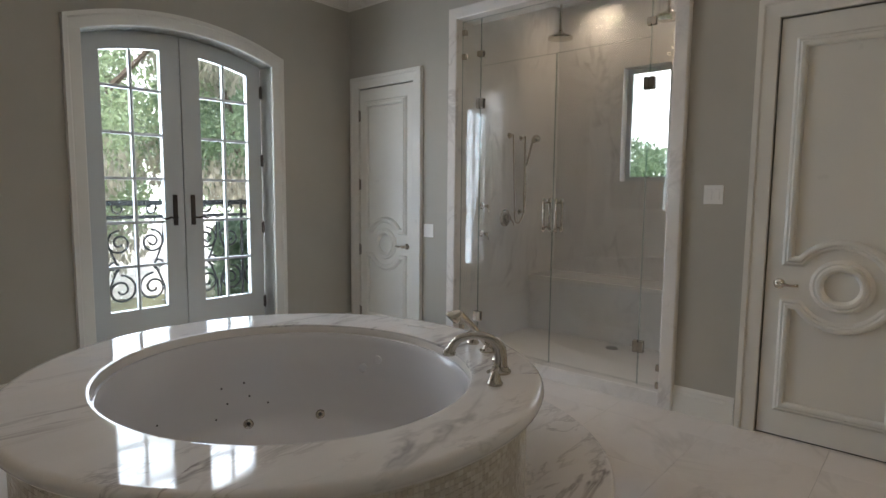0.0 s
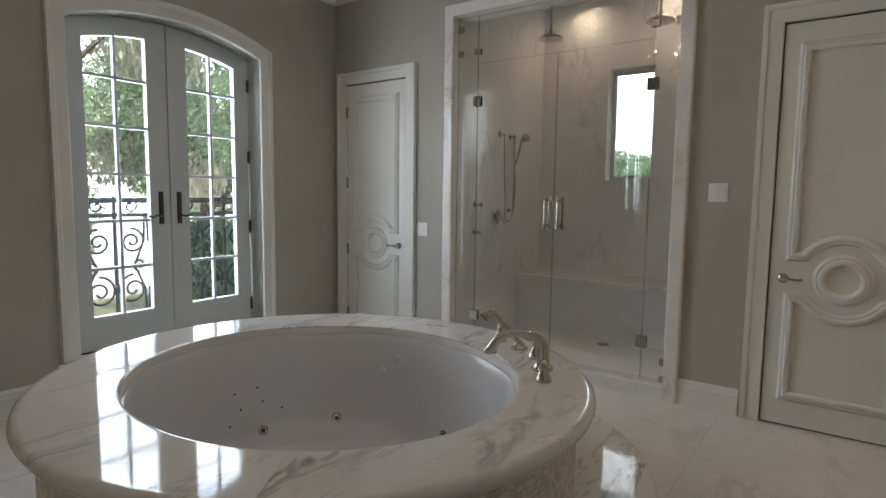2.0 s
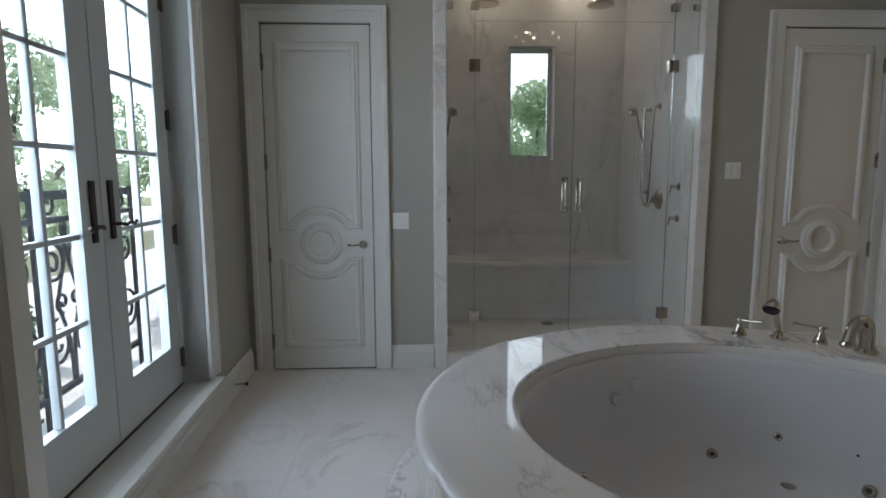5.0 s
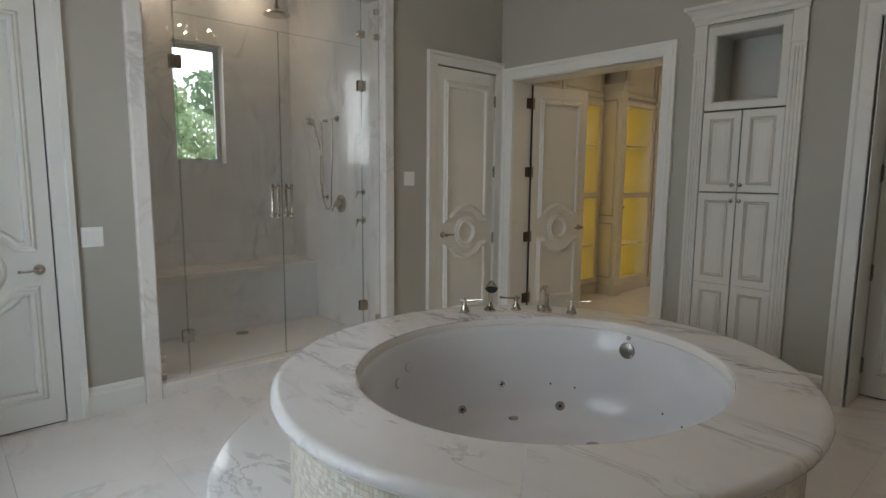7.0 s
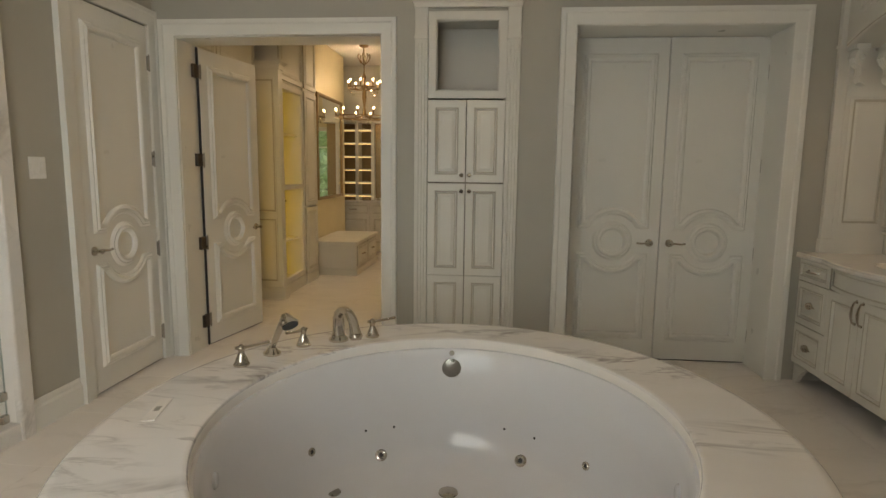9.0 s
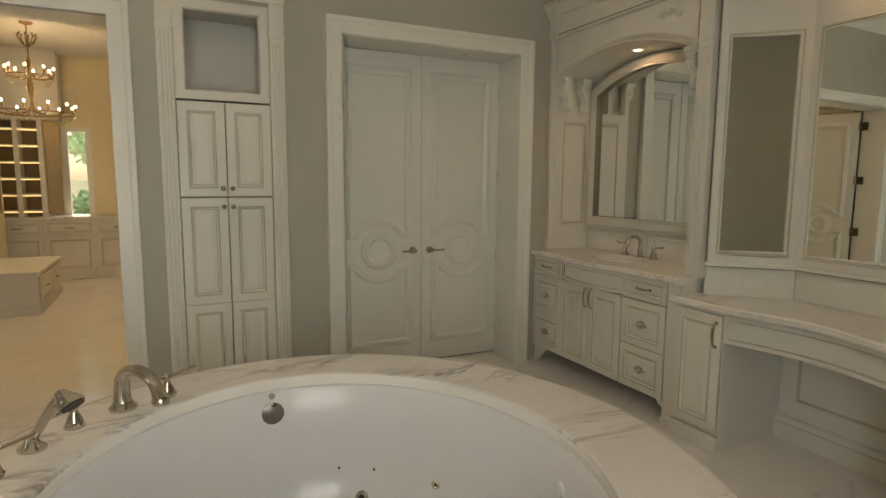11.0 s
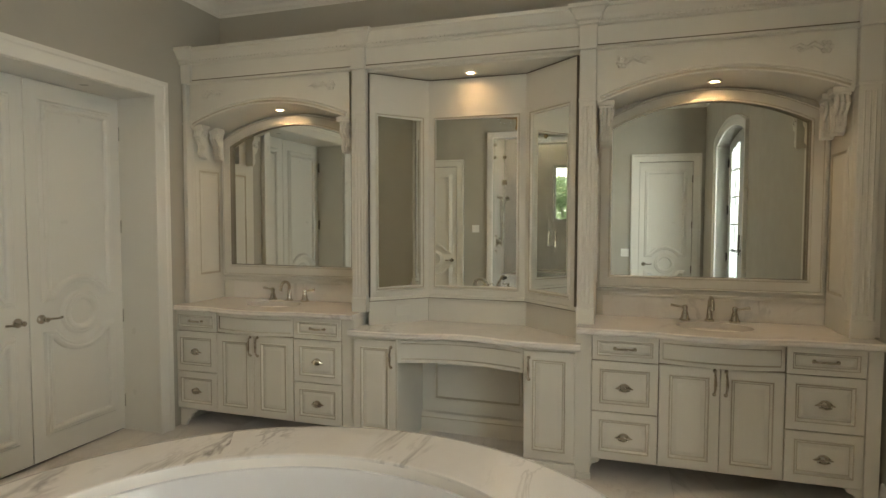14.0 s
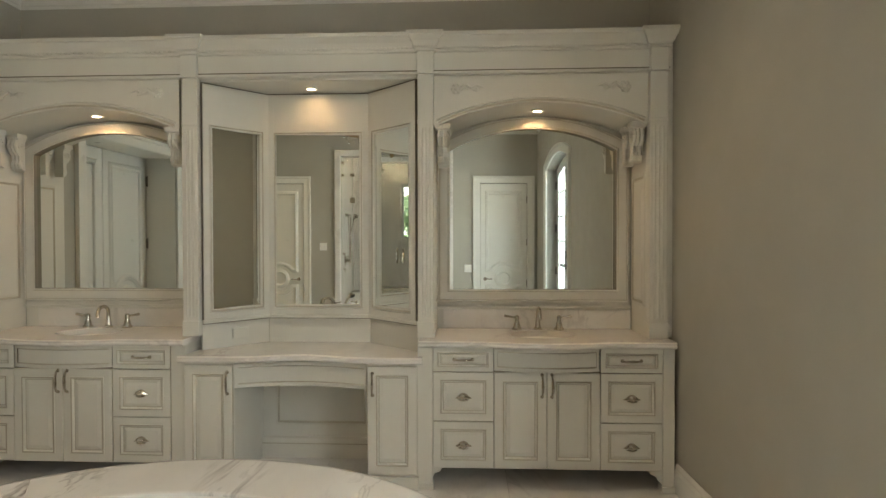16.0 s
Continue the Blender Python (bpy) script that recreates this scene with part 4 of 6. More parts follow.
    bm = sweep(bmesh.new(), [(x1 + 0.006, 0.02), (x1 + 0.006, -0.036), (x0 - 0.006, -0.036), (x0 - 0.006, 0.02)], co, 2.58, False, True)
    part("cornice", bm, CAB, root, "moulded cream cornice")


tall_cabinet()

# ---- vanity ----
VM = facing("s", 0, 0)   # local x = -x, local y = -y: the face looks towards local -y
CX = (0.885, 3.955)      # centres of the two basins
YF = 0.54                # the cabinets' face, in local y


def pull_bar(parent, x, z, y, upright=False):
    bm = bmesh.new()
    pts = [(-0.056, 0, 0), (-0.05, -0.018, 0.0), (-0.026, -0.028, 0.001), (0, -0.031, 0.002), (0.026, -0.028, 0.001), (0.05, -0.018, 0.0), (0.056, 0, 0)]
    if upright:
        pts = [(b[2] * 1.5, b[1], b[0] * 1.2) for b in pts]
    tube(bm, [(x + a, y + b, z + c) for a, b, c in pts], [0.008, 0.006, 0.007, 0.009, 0.007, 0.006, 0.008], 8)
    for q in (pts[0], pts[-1]):
        lathe(bm, [(0.001, 0), (0.012, 0), (0.009, 0.006), (0.001, 0.007)], 10, m=Matrix.Translation((x + q[0], y, z + q[2])) @ pose(0, 0, 0, 90, 0, 0))
    part("pull", bm, NICKEL, parent, "arched nickel pull", smooth=True)


def pull_cup(parent, x, z, y):
    bm = bmesh.new()
    up = pose(0, 0, 0, 90, 0, 0)
    lathe(bm, [(0.001, 0.0), (0.030, 0.0), (0.034, 0.005), (0.031, 0.018), (0.020, 0.029), (0.008, 0.033), (0.001, 0.034)], 20, sx=0.85, sy=0.66, m=Matrix.Translation((x, y, z + 0.003)) @ up)
    for s in (-1, 1):
        tube(bm, [(x + s * 0.018, y - 0.012, z + 0.004), (x + s * 0.034, y - 0.007, z - 0.004), (x + s * 0.050, y - 0.003, z - 0.008)], [0.014, 0.008, 0.002], 8)
    tube(bm, [(x - 0.03, y - 0.010, z - 0.016), (x, y - 0.020, z - 0.019), (x + 0.03, y - 0.010, z - 0.016)], [0.004, 0.006, 0.004], 8)
    part("pull", bm, NICKEL, parent, "shell shaped nickel pull", smooth=True)


def bow_panel(x0, x1, z0, z1, y, bow, inset=0.02, n=16):
    """A drawer front bowed outwards (or inwards, bow < 0) with a raised frame."""
    bm = bmesh.new()
    f = lambda x: y - bow * (1 - ((x - (x0 + x1) / 2) / ((x1 - x0) / 2)) ** 2)
    xs = [x0 + (x1 - x0) * i / n for i in range(n + 1)]

    def strip(xa, xb, za, zb, d0, d1, mi=0):
        ys = [xa + (xb - xa) * i / n for i in range(n + 1)]
        a = [bm.verts.new((x, f(x) + d0, za)) for x in ys]
        b = [bm.verts.new((x, f(x) + d1, zb)) for x in ys]
        for i in range(n):
            bm.faces.new((a[i], a[i + 1], b[i + 1], b[i])).material_index = mi
    strip(x0, x1, z0, z0, 0.03, 0.0)
    strip(x0, x1, z1, z1, 0.0, 0.03)
    strip(x0, x1, z0, z1, 0.03, 0.03)
    strip(x0, x1, z0, z0 + inset, 0, 0)
    strip(x0, x1, z1 - inset, z1, 0, 0)
    strip(x0 + inset, x1 - inset, z0 + inset, z0 + inset + 0.008, 0.0, 0.008, 1)
    strip(x0 + inset, x1 - inset, z1 - inset - 0.008, z1 - inset, 0.008, 0.0, 1)
    strip(x0 + inset, x1 - inset, z0 + inset + 0.008, z1 - inset - 0.008, 0.008, 0.008)
    for xa, xb in ((x0, x0 + inset), (x1 - inset, x1)):
        strip(xa, xb, z0 + inset, z1 - inset, 0, 0)
    for x in (x0, x1):
        bm.faces.new([bm.verts.new(p) for p in ((x, f(x), z0), (x, f(x) + 0.03, z0), (x, f(x) + 0.03, z1), (x, f(x), z1))])
    bmesh.ops.remove_doubles(bm, verts=bm.verts[:], dist=0.003)
    return bm


def bracket_foot(x0, x1, s, y):
    """A scrolled bracket foot; s: the side on which it is open."""
    bm = bmesh.new()
    prof = [(0, 0.13), (0, 0.0), (0.045, 0.0), (0.05, 0.02), (0.065, 0.035), (0.07, 0.055), (0.095, 0.07), (0.105, 0.095), (0.14, 0.11), (0.15, 0.13)]
    pts = [((x0 + a) if s > 0 else (x1 - a), z) for a, z in prof]
    a = [bm.verts.new((x, y, z)) for x, z in pts]
    b = [bm.verts.new((x, y + 0.03, z)) for x, z in pts]
    bm.faces.new(a), bm.faces.new(b[::-1])
    for i in range(len(a)):
        j = (i + 1) % len(a)
        bm.faces.new((a[i], b[i], b[j], a[j]))
    return bm


def vanity_base(c, hi, lo):
    """The sink cabinet about local x = c; hi, lo: half widths towards +x and -x."""
    root = thing("vanity_cabinet", "cream glazed sink cabinet with drawers and bowed front", "cabinet", VM)
    bm = bmesh.new()
    box(bm, c - lo, YF, 0.13, c + hi, 1.05, 0.89)
    part("body", bev(bm, 0.002, 1), CAB, root)
    # dark sheet behind the fronts paints the shade between drawers
    part("reveal", bbox(c - 0.702, YF - 0.0015, 0.137, c + 0.702, YF + 0.002, 0.889, 0), GAP, root, "dark sheet painting the shade in the gaps between drawer fronts")
    for s, w in ((-1, lo), (1, hi)):
        xa, xb = c + s * 0.327, c + s * 0.70
        x0, x1 = min(xa, xb), max(xa, xb)
        for z0, z1, top in ((0.738, 0.886, True), (0.432, 0.732, False), (0.142, 0.426, False)):
            d = cab_door(root, x0, z0, x1, z1, YF, SMALL if top else DRAWER, "drawer")
            if top:
                pull_bar(d, (x0 + x1) / 2, (z0 + z1) / 2, YF - 0.02)
            else:
                pull_cup(d, (x0 + x1) / 2, (z0 + z1) / 2, YF - 0.02)
        if w > 0.71:
            p0, p1 = sorted((c + s * 0.704, c + s * w))
            part("post", bbox(p0, YF - 0.015, 0.03, p1, YF, 0.89, 0.003, 1), CAB, root)
            part("post_foot", bbox(p0 - 0.006, YF - 0.024, 0.0, p1 + 0.006, YF + 0.06, 0.04, 0.005), CAB, root)
        part("foot", bracket_foot(c - lo, c + hi, -s, YF - 0.002), CAB, root, "scrolled bracket foot")
    for xa, xb, kx in ((c - 0.322, c - 0.002, c - 0.03), (c + 0.002, c + 0.322, c + 0.03)):
        d = cab_door(root, xa, 0.142, xb, 0.735, YF - 0.004)
        pull_bar(d, kx, 0.655, YF - 0.024, True)
    part("bowed_apron", bow_panel(c - 0.322, c + 0.322, 0.745, 0.885, YF - 0.012, 0.05), CM, root, "bowed cream apron under the basin")
    return root


def counter(c, x0, x1):
    """The marble top with an oval hole, an undermount basin and a splash."""
    root = thing("vanity_countertop", "white marble vanity top with backsplash", "countertop", VM)
    front = []
    n = 24
    for i in range(n + 1):
        x = x0 + (x1 - x0) * i / n
        d = abs(x - c)
        front.append((x, YF - 0.045 - (0.055 * (1 - (d / 0.36) ** 2) if d < 0.36 else 0)))
    hole = [(c + 0.215 * math.cos(2 * math.pi * i / 40), 0.775 + 0.155 * math.sin(2 * math.pi * i / 40)) for i in range(40)]
    bm = bmesh.new()
    outline = front + [(x1, 1.055), (x0, 1.055)]
    for z in (0.93, 0.89):
        o = [bm.verts.new((x, y, z)) for x, y in outline]
        h = [bm.verts.new((x, y, z)) for x, y in hole]
        es = [bm.edges.new((o[i], o[(i + 1) % len(o)])) for i in range(len(o))] + [bm.edges.new((h[i], h[(i + 1) % len(h)])) for i in range(len(h))]
        bmesh.ops.triangle_fill(bm, edges=es, use_beauty=True)
    for i in range(len(outline)):
        p, q = outline[i], outline[(i + 1) % len(outline)]
        bm.faces.new([bm.verts.new(v) for v in ((*p, 0.89), (*q, 0.89), (*q, 0.93), (*p, 0.93))])
    bmesh.ops.remove_doubles(bm, verts=bm.verts[:], dist=0.0005)
    part("top_core", bm, COUNTER, root)
    edge = [(0.0, 0.0), (0.008, 0.004), (0.012, 0.014), (0.008, 0.026), (0.012, 0.032), (0.008, 0.038), (0.0, 0.0402)]
    bm = sweep(bmesh.new(), front, edge, 0.89, False, True)
    part("moulded_edge", bm, COUNTER, root)
    bm = loft([[(x, y, 0.929) for x, y in hole], [(x, y, 0.89) for x, y in hole]])
    part("hole_edge", bm, COUNTER, root)
    part("backsplash", bbox(x0 + 0.13, 1.018, 0.93, x1 - 0.13, 1.04, 1.065, 0.004), COUNTER, root)
    s = thing("sink_basin", "white oval undermount sink", "sink", VM)
    bm = loft([[(c + 0.222 * k * math.cos(2 * math.pi * i / 40), 0.775 + 0.162 * k * math.sin(2 * math.pi * i / 40), z) for i in range(40)] for k, z in ((1.0, 0.889), (0.97, 0.85), (0.86, 0.79), (0.6, 0.755), (0.1, 0.745))])
    part("bowl", bm, ACRYLIC, s, smooth=True)
    part("drain", lathe(bmesh.new(), [(0.001, 0.004), (0.022, 0.004), (0.024, 0), (0.001, 0)], 14, (c, 0.775, 0.746)), NICKEL, s)
    for dx in (-0.145, 0.145):
        t = thing("sink_tap_handle", "polished nickel lever tap on the vanity top", "tap", VM @ pose(c + dx, 0.975, 0.93, 0, 0, 0 if dx > 0 else 180), group="vanity taps")
        t.scale = (1.25, 1.25, 1.45)
        part("base", lathe(bmesh.new(), [(0.001, 0), (0.027, 0), (0.027, 0.006), (0.02, 0.014), (0.016, 0.03), (0.011, 0.045), (0.014, 0.055), (0.010, 0.066), (0.001, 0.07)], 18), NICKEL, t, smooth=True)
        part("lever", tube(bmesh.new(), [(0, 0, 0.058), (0.03, 0, 0.06), (0.07, 0, 0.066)], [0.005, 0.005, 0.007], 8), NICKEL, t, smooth=True)
    f = thing("sink_faucet", "polished nickel arched sink faucet", "faucet", VM @ pose(c, 0.985, 0.93))
    part("base", lathe(bmesh.new(), [(0.001, 0), (0.03, 0), (0.03, 0.008), (0.02, 0.016), (0.016, 0.05), (0.014, 0.08), (0.001, 0.08)], 18), NICKEL, f, smooth=True)
    pts = [(0, 0, 0.06), (0, 0, 0.09)] + [(0, -0.06 + 0.06 * math.cos(a), 0.105 + 0.05 * math.sin(a)) for a in [radians(k) for k in range(0, 181, 20)]] + [(0, -0.12, 0.085)]
    part("spout", tube(bmesh.new(), pts, 0.0125, 12), NICKEL, f, smooth=True)
    return root


def scroll(bm, cx, cz, r, s, y, turns=1.3, t=0.008):
    pts = []
    for i in range(22):
        f = i / 21
        a = radians(90) + s * f * turns * 2 * math.pi
        rr = r * (1 - 0.8 * f)
        pts.append((cx + rr * math.cos(a), y, cz + rr * math.sin(a)))
    tube(bm, pts, t, 6)


def corbel(parent, x, z1, y):
    """A carved acanthus corbel hanging from the arch's end."""
    bm = bmesh.new()
    box(bm, x - 0.05, y - 0.085, z1 - 0.03, x + 0.05, y, z1)
    box(bm, x - 0.043, y - 0.07, z1 - 0.045, x + 0.043, y, z1 - 0.03)
    side = [(0, 0), (-0.065, 0.0), (-0.075, -0.04), (-0.06, -0.075), (-0.035, -0.10), (-0.032, -0.14), (-0.04, -0.165), (-0.03, -0.195), (0.0, -0.21)]
    a = [bm.verts.new((x - 0.035, y + p, z1 - 0.045 + q)) for p, q in side]
    b = [bm.verts.new((x + 0.035, y + p, z1 - 0.045 + q)) for p, q in side]
    bm.faces.new(a), bm.faces.new(b[::-1])
    for i in range(len(a)):
        j = (i + 1) % len(a)
        bm.faces.new((a[i], b[i], b[j], a[j]))
    for dx in (-0.024, 0, 0.024):
        tube(bm, [(x + dx, y + p - 0.002, z1 - 0.045 + q) for p, q in side[1:-1]], [0.011, 0.012, 0.011, 0.008, 0.007, 0.008, 0.005], 6)
    for s in (-1, 1):
        pts = [(x + s * 0.037, y - 0.04 + 0.028 * (1 - k / 14) * math.cos(k * 0.75), z1 - 0.085 + 0.028 * (1 - k / 14) * math.sin(k * 0.75)) for k in range(13)]
        tube(bm, pts, 0.006, 6)
    part("corbel", bm, CAB, parent, "carved acanthus corbel")


def rosette(parent, x, z, s, y):
    bm = bmesh.new()
    up = pose(0, 0, 0, 90, 0, 0)
    lathe(bm, [(0.001, 0.02), (0.012, 0.018), (0.02, 0.004), (0.001, 0.0)], 12, m=Matrix.Translation((x, y, z)) @ up)
    for k in range(6):
        a = k * math.pi / 3
        lathe(bm, [(0.001, 0.014), (0.011, 0.01), (0.014, 0.0), (0.001, 0)], 8, m=Matrix.Translation((x + 0.024 * math.cos(a), y, z + 0.024 * math.sin(a))) @ up)
    tube(bm, [(x + s * 0.03, y - 0.006, z), (x + s * 0.06, y - 0.008, z + 0.022), (x + s * 0.095, y - 0.008, z + 0.0), (x + s * 0.13, y - 0.008, z + 0.018), (x + s * 0.175, y - 0.004, z + 0.004)], [0.012, 0.012, 0.010, 0.009, 0.004], 6)
    scroll(bm, x + s * 0.125, z - 0.002, 0.022, s, y - 0.006, 1.0, 0.006)
    scroll(bm, x + s * 0.07, z + 0.004, 0.018, -s, y - 0.006, 1.0, 0.005)
    part("applique", bm, CAB, parent, "carved scroll applique")


YP = 0.65   # face of the pilasters and friezes
YB = 1.02   # back panels


def hutch(c, end_w):
    """The arched surround over one basin; end_w: half width on both sides to the pilasters' inner faces."""
    root = thing("vanity_surround", "cream glazed arched mirror surround with carved corbels", "vanity surround", VM)
    hw, spring, rise = 0.64, 2.285, 0.135
    arch = arch_line(hw, spring, rise, 24, c)
    # spandrel panel
    bm = bmesh.new()
    zt = 2.60
    for y in (YP, YP + 0.03):
        lo = [bm.verts.new((x, y, z)) for x, z in arch]
        up = [bm.verts.new((x, y, zt)) for x, z in arch]
        for i in range(len(lo) - 1):
            bm.faces.new((lo[i], lo[i + 1], up[i + 1], up[i]))
    box(bm, c + hw, YP, spring - 0.0, c + end_w, YP + 0.03, zt)
    box(bm, c - end_w, YP, spring - 0.0, c - hw, YP + 0.03, zt)
    part("spandrel", bm, CAB, root)
    part("arch_moulding", sweep(bmesh.new(), arch, [(0, 0), (0, 0.012), (0.008, 0.016), (0.022, 0.012), (0.03, 0.02), (0.04, 0.006), (0.042, 0)], YP, False, mats=[0, 0, 1, 0, 0, 1, 0]), CM, root)
    # vaulted soffit between the front and the back
    bm = bmesh.new()
    a = [bm.verts.new((x, YP, z)) for x, z in arch]
    b = [bm.verts.new((x, YB, z - 0.01)) for x, z in arch]
    a2 = [bm.verts.new((x, YP, z + 0.02)) for x, z in arch]
    b2 = [bm.verts.new((x, YB, z + 0.01)) for x, z in arch]
    for i in range(len(a) - 1):
        bm.faces.new((a[i], a[i + 1], b[i + 1], b[i]))
        bm.faces.new((a2[i], a2[i + 1], b2[i + 1], b2[i]))
    part("arched_soffit", bm, CAB, root)
    # back panel and side reveals
    part("back_panel", bbox(c - end_w, YB + 0.002, 0.93, c + end_w, YB + 0.03, 2.62, 0), CAB, root)
    for s in (-1, 1):
        x = c + s * end_w
        x0, x1 = sorted((x, x + s * 0.05))
        part("side_panel", bbox(x0, YP + 0.03, 0.93, x1, YB, 2.3, 0.002, 1), CAB, root)
        bm = bmesh.new()
        nested(bm, YP + 0.06, 1.12, YB - 0.04, 1.98, [(0.0, -0.004), (0.02, -0.008), (0.03, -0.003), (0.035, -0.003), (0.05, -0.009)], 0, [0, 0, 1, 1, 0, 0])
        rotm = Matrix(((0, 1, 0), (1, 0, 0), (0, 0, 1))) if s > 0 else Matrix(((0, -1, 0), (1, 0, 0), (0, 0, 1)))
        bmesh.ops.transform(bm, matrix=rotm.to_4x4(), verts=bm.verts[:])
        bmesh.ops.translate(bm, verts=bm.verts[:], vec=(x, 0, 0))
        part("side_panel_moulding", bm, CM, root)
        for dy in (0.0, 0.11):
            corbel(root, c + s * (end_w - 0.055), spring + 0.012, YP + 0.09 + dy * 1.6)
        rosette(root, c + s * 0.53, 2.515, -s, YP)
    part("splash_moulding", bbox(c - end_w, YB - 0.02, 1.068, c + end_w, YB + 0.002, 1.092, 0.006), CAB, root)
    return root


def arched_mirror(c, lean):
    root = thing("vanity_mirror", "arched vanity mirror in cream glazed frame", "mirror", VM)
    x0, x1, z0, zs, rise = c - 0.575, c + 0.575, 1.205, 2.17, 0.15
    path = [(x0, z0), (x1, z0)] + arch_line((x1 - x0) / 2, zs, rise, 24, c)
    bm = bmesh.new()
    for y in (YB - 0.006, YB - 0.001):
        bm.faces.new([bm.verts.new((x, y - 0.012 + lean * (x - c), z)) for x, z in path])
    part("glass", bm, MIRROR, root, "clear silvered mirror glass")
    prof = [(-0.002, 0.0), (-0.002, 0.040), (0.002, 0.043), (0.010, 0.040), (0.014, 0.036), (0.066, 0.036), (0.069, 0.031), (0.073, 0.031), (0.078, 0.036), (0.085, 0.030), (0.09, 0.0)]
    part("frame", sweep(bmesh.new(), path, prof, YB, True, mats=[2, 0, 0, 1, 0, 0, 1, 0, 0, 0, 0]), CM + [GAP], root, "moulded cream frame")


def pilaster(x, w):
    root = thing("pilaster", "fluted cream glazed pilaster on the vanity top", "pilaster", VM)
    h = w / 2
    bm = bbox(x - h, YP - 0.035, 0.931, x + h, YP + 0.06, 2.60, 0.003, 1)
    part("shaft", bm, CAB, root)
    w3 = (w - 0.016) / 7
    if w > 0.06:
        for i in range(3):
            xa = x - h + 0.008 + w3 * (2 * i + 1.5)
            part("flute", tube(bmesh.new(), [(xa, YP - 0.034, 1.06), (xa, YP - 0.034, 2.26)], w3 * 0.55, 8), CAB, root)
    part("base_block", bbox(x - h - 0.005, YP - 0.042, 0.931, x + h + 0.005, YP + 0.06, 1.03, 0.004), CAB, root)
    part("band", bbox(x - h - 0.004, YP - 0.04, 2.29, x + h + 0.004, YP - 0.0, 2.31, 0.004), CAB, root)


def entablature(x0, x1, blocks):
    root = thing("vanity_cornice", "cream cornice with dentils running above the vanity", "cornice", VM)
    part("frieze", bbox(x0, YP - 0.02, 2.60, x1, YB + 0.03, 2.74, 0.002, 1), CAB, root)
    co = [(0.0, -0.002), (-0.01, 0.004), (-0.01, 0.02), (-0.022, 0.03), (-0.032, 0.055), (-0.052, 0.085), (-0.062, 0.09), (-0.062, 0.112), (0.2, 0.112), (0.2, -0.002)]
    outline = [(x1, YP - 0.02), (x0, YP - 0.02)]
    part("crown", sweep(bmesh.new(), outline, co, 2.74, False, True), CAB, root, "moulded crown")
    part("lower_bead", sweep(bmesh.new(), outline, [(0, 0), (-0.014, 0.004), (-0.014, 0.014), (0, 0.02)], 2.60, False, True), CM, root)
    part("glaze_line", bbox(x0, YP - 0.0225, 2.622, x1, YP - 0.019, 2.629, 0), GAP, root)
    bm = bmesh.new()
    n = int((x1 - x0) / 0.03)
    for i in range(n):
        x = x0 + 0.03 * i + 0.006
        box(bm, x, YP - 0.047, 2.760, x + 0.020, YP - 0.03, 2.772)
    ob = part("dentils", bm, CAB, root, "row of small dentils")
    ob["kind"] = "stuff"
    for x, w in blocks:
        h = w / 2
        bm = bbox(x - h, YP - 0.05, 2.60, x + h, YP + 0.0, 2.745, 0.003, 1)
        b = part("block", bm, CAB, root)
        bc = sweep(bmesh.new(), [(x + h, YP + 0.02), (x + h, YP - 0.05), (x - h, YP - 0.05), (x - h, YP + 0.02)], co[:8] + [(0.02, 0.118)], 2.742, False, True)
        part("capital", bc, CAB, b)


for c in CX:
    lc = -c
    if c < 2:
        vanity_base(lc, 0.775, 0.798)
        counter(lc, lc - 0.79, lc + 0.775)
    else:
        vanity_base(lc, 0.798, 0.68)
        counter(lc, -4.636, lc + 0.80)
    up = -0.912 if c < 2 else -3.922
    hutch(up, 0.674)
    arched_mirror(up - 0.01 if c < 2 else up, 0.034 if c < 2 else -0.017)
for x, w in ((-0.182, 0.108), (-1.637, 0.10), (-3.163, 0.10), (-4.618, 0.036)):
    pilaster(x, w)
entablature(-4.638, -0.11, ((-0.182, 0.114), (-1.637, 0.106), (-3.163, 0.106), (-4.595, 0.082)))


scribe = thing("scribe_strip", "narrow cream filler strip against the side wall", "trim", VM)
part("strip", bbox(-0.128, YP + 0.0, 0.935, -0.085, YB + 0.03, 2.85, 0.002, 1), CAB, scribe)


